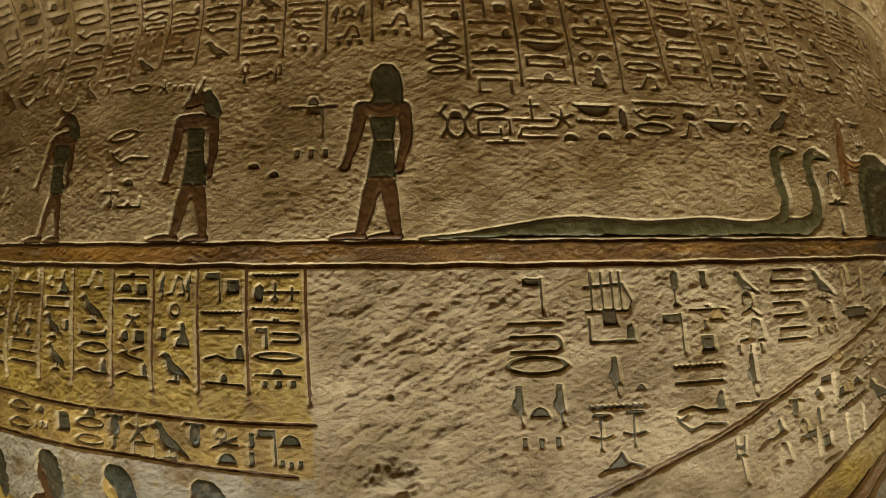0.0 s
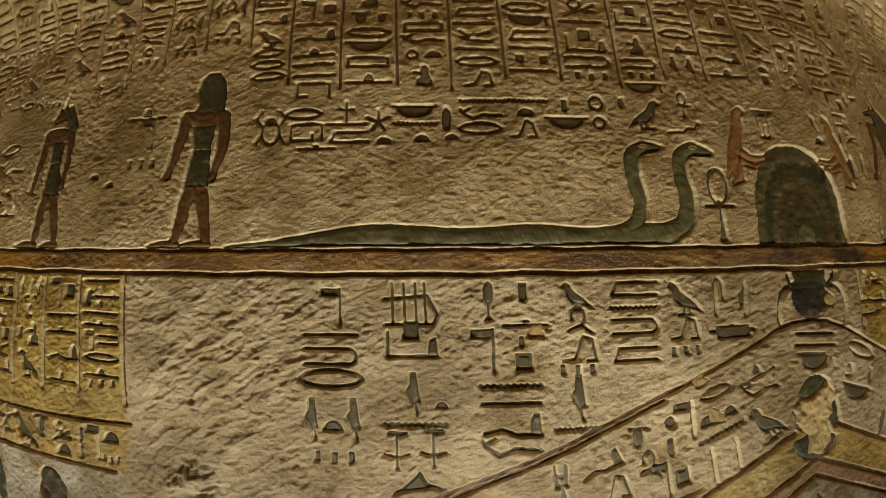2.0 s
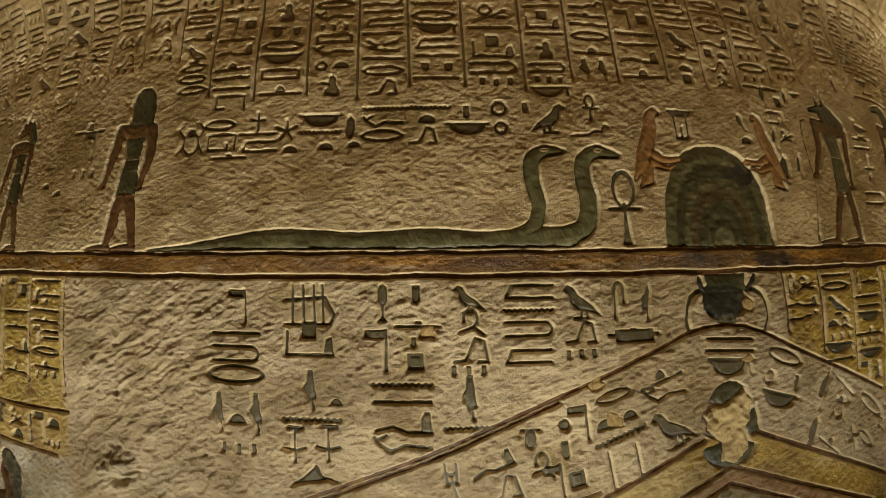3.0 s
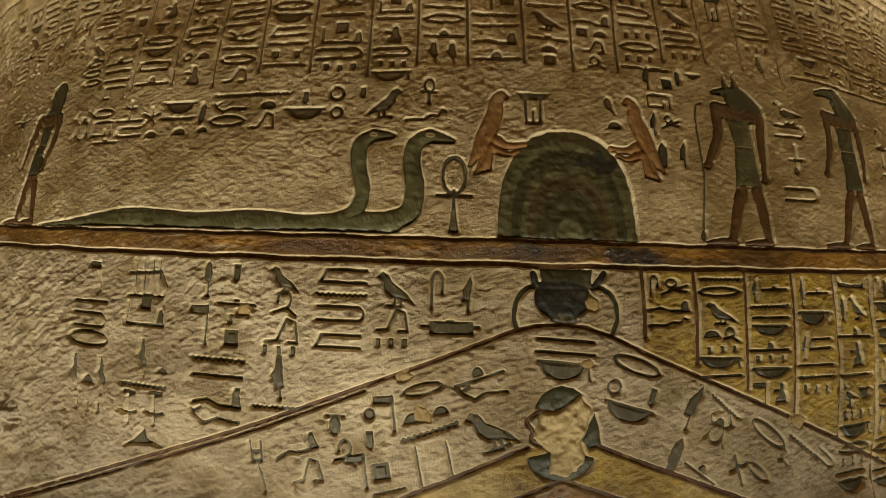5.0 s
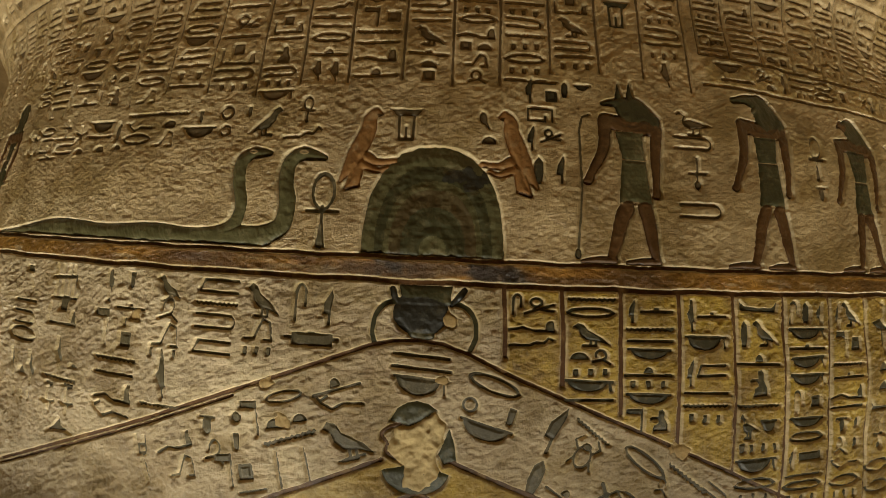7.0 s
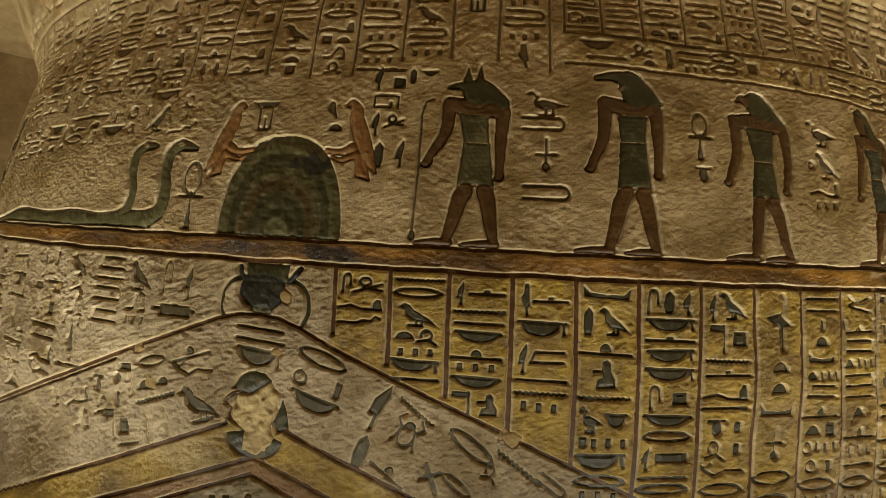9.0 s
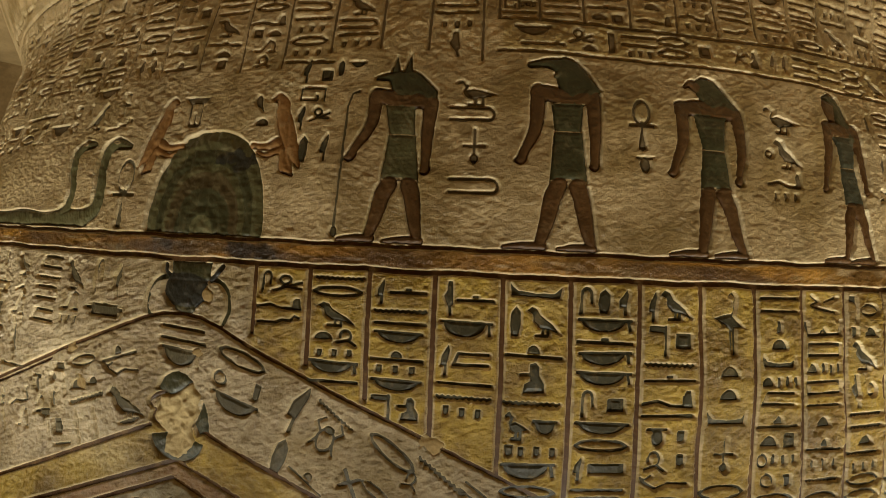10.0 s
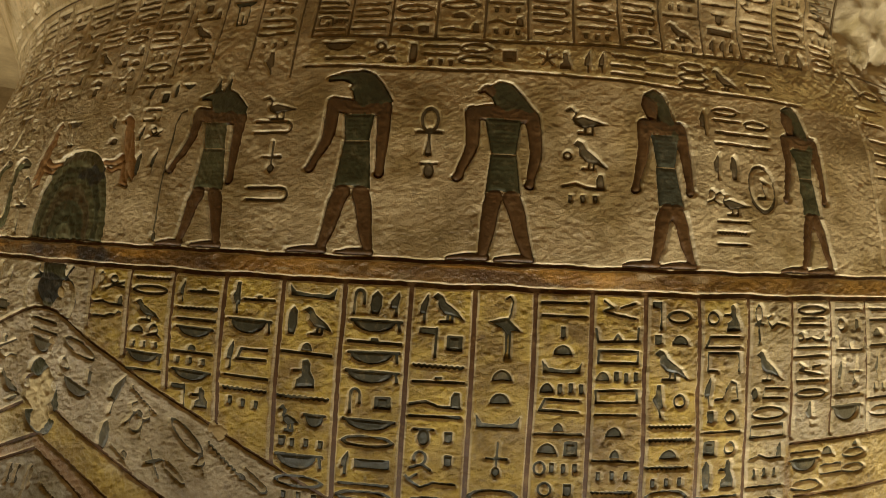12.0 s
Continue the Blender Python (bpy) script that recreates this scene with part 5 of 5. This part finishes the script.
placed("label_text", "two carved birds over an arm and strokes", [("goose", 4.472, 2.262, 0.17, 0), ("bird", 4.485, 2.125, 0.16, 0), ("ring", 4.40, 2.12, 0.10, 0), ("arm", 4.465, 2.020, 0.16, 0), ("three", 4.462, 1.955, 0.15, 0)], M_FAINT)
placed("label_text", "crowded carved signs round an oval seal", [
    ("reed", 4.965, 2.304, 0.16, 0), ("lens", 5.077, 2.359, 0.12, 0), ("lens", 5.220, 2.310, 0.12, 0), ("bar", 5.079, 2.316, 0.12, 0), ("bar", 5.215, 2.265, 0.13, 0), ("water", 5.077, 2.260, 0.12, 0), ("bar", 5.072, 2.214, 0.13, 0), ("water", 5.215, 2.215, 0.13, 0),
    ("reed", 5.010, 2.120, 0.15, 0), ("leaf", 5.092, 2.120, 0.15, 0), ("wick", 4.985, 1.993, 0.12, 0), ("goose", 5.075, 1.972, 0.15, 0), ("bar", 5.069, 1.898, 0.13, 0), ("water", 5.067, 1.854, 0.13, 0), ("bar", 5.069, 1.810, 0.13, 0), ("oval_seal", 5.215, 2.040, 0.20, 0)], M_FAINT)

# yellow lettered band over the walking figures
placed("upper_band_text", "carved signs on the yellow band above the figures", [
    ("bowl", 3.462, 2.558, 0.14, 0), ("bar", 3.499, 2.500, 0.16, 0), ("twist", 3.650, 2.550, 0.12, 0), ("loaf", 3.685, 2.500, 0.12, 0), ("slab", 3.776, 2.535, 0.10, 90), ("bar", 3.890, 2.568, 0.14, 0), ("bar", 3.890, 2.530, 0.14, 0), ("three", 3.890, 2.492, 0.13, 0),
    ("lens", 4.029, 2.560, 0.13, 0), ("lens", 4.028, 2.505, 0.13, 0), ("square", 4.166, 2.530, 0.16, 0), ("star", 4.318, 2.527, 0.16, 0), ("seated", 4.390, 2.522, 0.12, 0)], M_DUST)
placed("upper_band_text", "worn carved signs at the far end of the yellow band", [
    ("reed", 4.482, 2.525, 0.13, 0), ("reed", 4.541, 2.527, 0.13, 0), ("water", 4.659, 2.560, 0.14, 0), ("bar", 4.652, 2.515, 0.14, 0), ("bar", 4.652, 2.478, 0.14, 0), ("bar", 4.797, 2.545, 0.13, 0), ("water", 4.80, 2.495, 0.13, 0), ("lens", 4.955, 2.555, 0.13, 0),
    ("lens", 4.951, 2.510, 0.13, 0), ("lens", 4.951, 2.470, 0.13, 0), ("bird", 5.104, 2.515, 0.14, 0), ("bar", 5.243, 2.550, 0.13, 0), ("water", 5.269, 2.500, 0.13, 0)], M_DUST)
ruled("upper_band_rules", "incised lines bounding the upper yellow band", [((3.33, 2.614), (4.2, 2.592)), ((4.2, 2.592), (5.55, 2.64)), ((3.33, 2.468), (4.2, 2.452)), ((4.2, 2.452), (5.5, 2.44))], 0.0045, M_DUST)

# long text columns at the top of the wall
EDGES_U = [-3.0, -2.76, -2.52, -2.29, -2.05, -1.82, -1.57, -1.36, -1.184, -1.007, -0.81, -0.605, -0.42, -0.225, -0.02, 0.155, 0.364, 0.585, 0.79, 1.00, 1.22, 1.46, 1.655, 1.856, 2.077, 2.275, 2.463, 2.666, 2.870, 3.06, 3.27]
ENDS_U = [2.45, 2.45, 2.45, 2.44, 2.43, 2.425, 2.42, 2.43, 2.48, 2.475, 2.48, 2.47, 2.485, 2.53, 2.53, 2.345, 2.315, 2.33, 2.305, 2.36, 2.355, 2.335, 2.375, 2.385, 2.40, 2.38, 2.39, 2.46, 2.475, 2.47, 2.425]
WORDS_U = ["bar loop three lens", "three bar hook water bird", "bird three bar loop pool", "bar lens knob three", "reed+crook arm bar loop three", "three loop bar lens", "bar three loop hook three bar", "bird crook three pool", "bar knob tick water loop",
           "bird viper loop", "bar loop three knob tick+bird", "three ring split hook bar", "three legs reed+wick+reed", "three legs reed+wick+reed bar", "lens lens lens bird", "house bar water knob arm bar flag+square", "knob pool bowl lens jar+tick seated", "seated ring+loaf viper pool three",
           "legs lens bar split bar hook", "bar tick+tick bar hook bowl_handle", "three loop tray bar twist bar", "bowl_handle three loop seated bar tray bar legs", "standing+standing knob lens bar bolt snake knob", "knob arm bar water flag+square", "square loaf bolt bird bar", "wick legs square+loaf arm lens three bar",
           "bar three lens three water loop three bar", "three bar loop bird tray seated", "", "standing three bar loop three split bar"]
FILLER = "bar loop three lens water hook arm bar pool bolt three bar bowl loaf+tick bar viper lens bar".split()
for k, words in enumerate(WORDS_U):
    words = words.split()
    if words:
        words += [FILLER[(3 * k + j) % len(FILLER)] for j in range(11)]
        column(EDGES_U[k], EDGES_U[k + 1], min(ENDS_U[k], ENDS_U[k + 1]) + (0.02 if k != 15 and k != 21 else -0.03), 3.02, words, M_DUST, "tall column of worn tan carved signs", "columns of the upper text", upward=True, deep=0.0112)
placed("upper_sign", "green carved stool high in a blank column", [("stand", 2.965, 2.765, 0.20, 0)], M_GREEN)
ruled("upper_rules", "thin dark lines dividing the upper text columns", [((s, e), (s, 3.05)) for s, e in zip(EDGES_U, ENDS_U)], 0.0045, M_DUST)
EDGES_V = [3.33, 3.49, 3.67, 3.86, 4.06, 4.24, 4.43, 4.63, 4.82, 5.02, 5.22, 5.42, 5.62, 5.82]
WORDS_V = ["bar shelter+three bar loop three", "bar bar loop bar", "loaf+square bolt lens bar", "arm loaf lens bar", "three arm three bar", "snake bar loop bar", "three water bar lens", "lens three loop loop bar", "three bird bar three bar", "reed+reed+reed slab jar bar", "three bar loop bar", "reed+leaf bar loop bar", "bar lens loop three"]
for k, words in enumerate(WORDS_V):
    words = words.split() + [FILLER[(5 * k + j) % len(FILLER)] for j in range(9)]
    column(EDGES_V[k], EDGES_V[k + 1], 2.635, 3.06, words, M_DUST, "column of worn carved signs above the yellow band", "columns of the upper text", upward=True, deep=0.0112)
ruled("upper_rules", "thin dark lines dividing the upper text columns", [((s, 2.615), (s, 3.08)) for s in EDGES_V], 0.0045, M_DUST)
ruled("top_rule", "incised line closing the upper text columns", [((-3.4, 3.052), (-1.5, 3.05)), ((-1.5, 3.05), (0.6, 3.05)), ((0.6, 3.05), (3.3, 3.055)), ((3.3, 3.08), (5.75, 3.08))], 0.0045, M_DUST)
placed("top_text", "row of worn signs along the wall's upper edge", [(FILLER[(7 * k) % len(FILLER)].split("+")[0], -2.9 + 0.19 * k, 3.12 + 0.02 * (k % 2), 0.13, 0) for k in range(45)], M_DUST)
placed("end_text", "worn carved signs beyond the last figure", [("bird", 5.93, 2.60, 0.14, 0), ("bar", 5.97, 2.50, 0.15, 0), ("lens", 6.05, 2.58, 0.14, 0), ("bar", 6.0, 2.42, 0.15, 0), ("water", 6.0, 2.33, 0.15, 0), ("loop", 6.0, 2.24, 0.15, 0), ("bar", 6.0, 2.15, 0.15, 0)], M_DUST)
ruled("end_rules", "incised lines of the far text panel", [((5.86, 2.68), (6.5, 2.68)), ((5.88, 2.45), (5.88, 1.75))], 0.0045, M_DUST)

# small losses where plaster flaked to its tan body


def flake(s, v, r, seed):
    gap = lambda ps, pv: np.hypot((ps - s) / 1.25, pv - v) - r + 0.5 * r * lattice(ps, pv, 0.6 * r, 0.6 * r, seed)
    carved_shape("plaster_flake", [(0, gap), (s - 2 * r, s + 2 * r, v - 1.6 * r, v + 1.6 * r)], [M_CHIP], "small tan flake of lost paint on the plaster", "plaster patch", "small plaster losses", deep=0.008, swell=0.005, reach=0.012,
                 wave=lambda ps, pv: 0.002 * lattice(ps, pv, 0.02, 0.02, seed + 1))


for n, (s, v, r) in enumerate(((1.640, 1.215, 0.020), (1.70, 1.085, 0.026), (3.17, 1.035, 0.026), (1.035, 1.415, 0.024), (2.28, 1.27, 0.018))):
    flake(s, v, r, 60 + 2 * n)

# ---- the wall itself: plaster, pigments, and all that was cut above ----


def line_side(ps, pv, a, b):
    """Signed height of a point above the line from a to b."""
    return pv - (a[1] + (b[1] - a[1]) * (ps - a[0]) / (b[0] - a[0]))


def build_wall():
    ca, sa = math.cos(radians(33)), math.sin(radians(33))
    u, w = GS * ca + GV * sa, -GS * sa + GV * ca
    bend = lattice(GS, GV, 0.25, 0.2, 19) * 0.05
    chisel = lattice(u, w + bend, 0.21, 0.028, 13) * 0.0020 + lattice(u, w + bend, 0.14, 0.012, 14) * 0.0016 + lattice(u * 0.93 + w * 0.37, w * 0.93 - u * 0.37, 0.10, 0.009, 36) * 0.0011 + lattice(GS * 0.9 - GV * 0.4, GS * 0.4 + GV * 0.9, 0.085, 0.010, 27) * 0.0012
    grain = lattice(GS, GV, 0.022, 0.013, 15) * 0.0008 + lattice(u, w, 0.014, 0.0075, 16) * 0.0009
    blank = smooth(0.0, 0.6, lattice(GS, GV, 0.5, 0.3, 17) + 0.45)
    pits = smooth(0.80, 0.98, lattice(GS, GV, 0.045, 0.035, 18)) * 0.004 * smooth(0.1, 0.6, lattice(GS, GV, 0.6, 0.4, 20))
    rough = (chisel * (0.30 + 0.30 * blank) + grain * 1.5) * (1 + 0.25 * smooth(1.62, 1.56, GV)) + pits * 0.7
    rough = rough * (1 - 0.85 * smooth(0.001, 0.006, DEPTH))
    middle = smooth(-0.55, -0.35, GS) * smooth(0.35, 0.15, GS) * smooth(1.6, 1.5, GV)
    rough = rough + middle * (lattice(u, w, 0.16, 0.06, 21) * 0.0042 + lattice(u, w, 0.07, 0.03, 22) * 0.004)
    fold = (1 - np.abs(lattice(u, w, 0.15, 0.055, 71))) ** 4 * 0.0032 + (1 - np.abs(lattice(u * 0.9 + w * 0.43, w * 0.9 - u * 0.43, 0.09, 0.035, 72))) ** 4 * 0.0022
    rough = rough - middle * fold
    scar = smooth(0.17, 0.05, np.hypot(GS + 0.22, (GV - 0.87) * 1.6))
    rough = rough + scar * (lattice(GS, GV, 0.05, 0.035, 23) * 0.026 + lattice(GS, GV, 0.02, 0.015, 28) * 0.010 + 0.006)
    hole = smooth(0.016, 0.008, np.hypot(GS + 0.204, GV - 1.155))
    broken = smooth(0.0, 0.12, (GS - 5.62) * 0.7 + (GV - 2.97) + 0.05 * lattice(GS, GV, 0.12, 0.1, 24))
    rough = rough + 0.02 * hole + broken * (0.03 + lattice(GS, GV, 0.14, 0.10, 25) * 0.03 + lattice(GS, GV, 0.05, 0.05, 26) * 0.012)
    calm = smooth(2.0, 2.8, GS) * smooth(1.60, 1.70, GV) * smooth(2.52, 2.42, GV)      # smoother ground round the walking figures
    rough = rough * (1 - 0.35 * calm)
    hewn = smooth(1.62, 1.56, GV) * smooth(-0.5, -0.3, GS) * smooth(2.75, 2.35, GS) * (1 - 0.8 * smooth(0.001, 0.006, DEPTH))
    rough = rough - hewn * 0.45 * fold
    patchy = 0.35 + 0.65 * smooth(-0.3, 0.5, lattice(GS, GV, 0.35, 0.22, 37))
    rough = rough + hewn * patchy * (lattice(u, w + bend, 0.075, 0.024, 38) * 0.0030 + lattice(u * 0.96 - w * 0.28, w * 0.96 + u * 0.28, 0.05, 0.012, 39) * 0.0024)
    bare = (1 - 0.9 * smooth(0.001, 0.005, DEPTH)) * (1 - 0.15 * calm)
    pecked = 0.3 + 0.7 * smooth(-0.4, 0.5, lattice(GS, GV, 0.22, 0.16, 57))
    rough = rough + bare * pecked * (lattice(GS + 0.3 * GV, GV, 0.026, 0.016, 58) * 0.0019 + lattice(GS, GV, 0.013, 0.010, 59) * 0.0014)
    total = DEPTH + rough

    def tint(c):
        return np.array(c, float)

    col = np.empty((*GS.shape, 3))
    col[:] = tint((0.485, 0.355, 0.185))

    def lay(mask, c):
        col[:] = col + mask[..., None] * (tint(c) - col)

    e = 0.006
    lay(smooth(2.38, 2.54, GV + 0.06 * lattice(GS, GV, 0.4, 0.2, 29)), (0.62, 0.455, 0.245))   # paler ground of the upper text, lightened further to offset weak lamplight there
    wob = 0.008 * lattice(GS, GV, 0.1, 0.1, 30)
    low = smooth(FLOOR_LINE - 0.09 + e, FLOOR_LINE - 0.09 - e, GV)
    lay(low, (0.49, 0.375, 0.225))                                     # pale ground below the register line
    # yellow text panel on the one side, with its lettered band and the white frieze under it
    left = smooth(-0.49 + e, -0.49 - e, GS) * low
    lay(left * smooth(1.05, 1.06, GV), (0.45, 0.305, 0.055))
    under = line_side(GS, GV, (-2.0, 1.06), (-0.55, 1.052))
    lay(left * smooth(e, -e, under), (0.50, 0.33, 0.075))
    lay(left * smooth(e, -e, line_side(GS, GV, (-2.0, 0.885), (-0.55, 0.862))), (0.52, 0.46, 0.36))
    # yellow text panel beyond the slanting line
    slant = line_side(GS, GV, (2.45, 1.335), (3.61, 0.843))
    right = smooth(2.485, 2.495, GS) * low * smooth(-e, e, slant + wob)
    lay(right, (0.47, 0.308, 0.036))
    lay(right * smooth(4.9, 5.35, GS + 5 * wob), (0.44, 0.34, 0.20))
    lay(right * smooth(5.30, 5.31, GS) * smooth(e, -e, line_side(GS, GV, (5.33, 1.062), (5.9, 1.07))), (0.46, 0.31, 0.08))
    # nested bands in the gable
    for (a, b, c2), c in ((((1.46, 0.71), (2.19, 1.02), (2.90, 0.765)), (0.50, 0.335, 0.06)), (((1.46, 0.565), (2.20, 0.86), (2.95, 0.61)), (0.42, 0.25, 0.12)), (((1.46, 0.50), (2.19, 0.795), (2.95, 0.54)), (0.45, 0.38, 0.26))):
        roof = np.minimum(line_side(GS, GV, a, b) * (GS < b[0]) + 9 * (GS >= b[0]), line_side(GS, GV, b, c2) * (GS >= b[0]) + 9 * (GS < b[0]))
        lay(smooth(e, -e, roof) * low, c)
    # the red register band, worn through in places
    band = smooth(-0.095 - e, -0.095 + e, GV - FLOOR_LINE) * smooth(e, -e, GV - FLOOR_LINE)
    lay(band, (0.235, 0.114, 0.014))
    lay(band * smooth(0.0, 0.8, lattice(GS, GV, 0.22, 0.05, 73)) * 0.6, (0.10, 0.046, 0.012))
    lay(band * smooth(0.2, 0.7, lattice(GS, GV, 0.35, 0.03, 31)) * 0.8, (0.46, 0.225, 0.032))
    lay(band * smooth(0.45, 0.8, lattice(GS, GV, 0.11, 0.02, 32)) * 0.7, (0.42, 0.30, 0.16))
    ragged = 0.02 * lattice(GS, GV, 0.05, 0.03, 33) + 0.01 * lattice(GS, GV, 0.02, 0.015, 34)
    soot = smooth(0.095, 0.055, np.hypot((GS - 2.46) * 0.68, GV - 1.622) + ragged) + smooth(0.09, 0.03, np.hypot((GS - 2.20) * 0.4, GV - 1.685) + ragged) * 0.6 + smooth(0.06, 0.02, np.hypot((GS - 1.98) * 0.3, GV - 1.655) + ragged) * 0.5
    lay(np.clip(soot, 0, 1) * band * 0.93, (0.035, 0.022, 0.012))
    # yellow lettered band above the figures, and the brighter broken stone at its far end
    over = smooth(3.33, 3.36, GS) * smooth(e, -e, line_side(GS, GV, (3.33, 2.614), (5.5, 2.64))) * smooth(-e, e, line_side(GS, GV, (3.33, 2.468), (5.45, 2.44)))
    lay(over * 0.8, (0.42, 0.285, 0.09))
    lay(broken, (0.62, 0.50, 0.32))
    lay(scar * 0.5, (0.42, 0.35, 0.24))

    # brown stains and pale rubbed patches, drawn out across the wall
    cloud = lattice(GS, GV, 0.42, 0.25, 61) + 0.6 * lattice(GS, GV, 0.16, 0.10, 62) + 0.35 * lattice(GS, GV, 0.06, 0.04, 63)
    lay(smooth(0.15, 1.1, cloud) * 0.45 * (1 - band), (0.27, 0.175, 0.070))
    spots = lattice(GS, GV, 0.035, 0.028, 64) + 0.7 * lattice(GS, GV, 0.015, 0.012, 65)
    lay(smooth(0.75, 1.2, spots) * 0.5, (0.20, 0.125, 0.05))
    ochre = np.clip(right * smooth(5.3, 4.9, GS) + left, 0, 1)
    lay(smooth(0.25, 1.2, -cloud) * 0.4 * (1 - band) * (1 - ochre), (0.58, 0.46, 0.27))
    lay(smooth(0.5, 1.1, -spots) * 0.5 * ochre, (0.60, 0.41, 0.10))
    lay(ochre * smooth(0.0, 0.9, lattice(GS, GV, 0.11, 0.09, 66) + 0.6 * lattice(GS, GV, 0.04, 0.035, 67)) * 0.7, (0.26, 0.150, 0.028))
    run = 0.016 + 0.012 * lattice(GS, GV, 0.05, 0.045, 68)
    for line in EDGES[:-3] + EDGES_L:                                  # red run out beside the upright rules
        lay(np.clip(right + left * smooth(1.07, 1.10, GV), 0, 1) * smooth(run, 0.3 * run, np.abs(GS - line + 0.004 * lattice(GS, GV, 0.3, 0.06, 69))) * 0.55, (0.19, 0.085, 0.030))
    slope = np.hypot(np.gradient(DEPTH, S_AX, axis=0), np.gradient(DEPTH, V_AX, axis=1))
    lay(smooth(0.5, 1.3, slope) * (0.85 - 0.05 * ochre), (0.78, 0.63, 0.385))           # the cuts' sides: pale plaster, painted brighter to stand for lit rims

    top = np.full(len(S_AX), 3.85)
    place = on_wall(GS, GV, total)
    head = on_wall(S_AX, top - sag(S_AX), 0.0)
    foot = on_wall(S_AX, -sag(S_AX) - 0.62, 0.0)
    place = np.concatenate([foot[:, None], place, head[:, None]], 1)
    col4 = np.concatenate([col[:, :1], col, col[:, -1:]], 1)
    grit = 1.0 - 0.30 * calm
    grit = np.concatenate([grit[:, :1], grit, grit[:, -1:]], 1)
    ns, nv = place.shape[:2]
    index = np.arange(ns * nv).reshape(ns, nv)
    quads = np.stack([index[:-1, :-1], index[1:, :-1], index[1:, 1:], index[:-1, 1:]], -1).reshape(-1, 4)
    me = bpy.data.meshes.new("wall_carved")
    me.vertices.add(ns * nv)
    me.vertices.foreach_set("co", place.astype(np.float32).ravel())
    me.loops.add(quads.size)
    me.loops.foreach_set("vertex_index", quads.astype(np.int32).ravel())
    me.polygons.add(len(quads))
    me.polygons.foreach_set("loop_start", np.arange(0, quads.size, 4, dtype=np.int32))
    me.polygons.foreach_set("use_smooth", np.ones(len(quads), bool))
    me.update(calc_edges=True)
    layer = me.color_attributes.new("pigment", "FLOAT_COLOR", "POINT")
    layer.data.foreach_set("color", np.concatenate([col4.reshape(-1, 3), grit.reshape(-1, 1)], 1).astype(np.float32).ravel())
    me.materials.append(M_WALL)
    return tagged(new("wall_carved", me), "ochre plastered tomb wall cut with sunk relief in painted registers", "wall", kind="structure")


build_wall()


def sector(name, r0, r1, z0, z1, label, category):
    """A curved slab of the passage: floor, ceiling or the far wall."""
    bm = bmesh.new()
    ring = []
    for k in range(41):
        a = (-2.95 + 10.5 * k / 40) / RAD
        ring.append([bm.verts.new((r * math.sin(a), RAD - r * math.cos(a), z)) for r, z in ((r0, z0), (r1, z0), (r1, z1), (r0, z1))])
    for a, b in zip(ring, ring[1:]):
        for i in range(4):
            bm.faces.new((a[i], a[(i + 1) % 4], b[(i + 1) % 4], b[i]))
    bm.faces.new(ring[0][::-1])
    bm.faces.new(ring[-1])
    bmesh.ops.recalc_face_normals(bm, faces=bm.faces)
    me = bpy.data.meshes.new(name)
    bm.to_mesh(me)
    bm.free()
    me.materials.append(M_STONE)
    return tagged(new(name, me), label, category, kind="structure")


sector("floor", RAD - 0.6, RAD + 3.2, -0.75, -0.6, "dusty pale stone floor of the tomb passage", "floor")
sector("ceiling", RAD - 0.7, RAD + 3.2, 3.82, 4.0, "rough ochre stone ceiling of the tomb passage", "ceiling")
sector("wall_core", RAD - 1.1, RAD - 0.5, -0.6, 3.82, "solid rock mass behind the carved plaster face", "wall")
sector("wall_back", RAD + 3.0, RAD + 3.2, -0.6, 3.82, "plain ochre stone wall across the passage", "wall")
for end, s in (("wall_end_1", -2.80), ("wall_end_2", 7.42)):
    a0, a1 = s / RAD, (s + (0.15 if s > 0 else -0.15)) / RAD
    vs = [(r * math.sin(a), RAD - r * math.cos(a), z) for z in (-0.6, 3.82) for a in (a0, a1) for r in (RAD - 0.7, RAD + 3.2)]
    me = mesh_from(end, vs, [(0, 1, 3, 2), (4, 6, 7, 5), (0, 4, 5, 1), (2, 3, 7, 6), (0, 2, 6, 4), (1, 5, 7, 3)])
    me.materials.append(M_STONE)
    tagged(new(end, me), "plain ochre stone wall closing the passage", "wall", kind="structure")
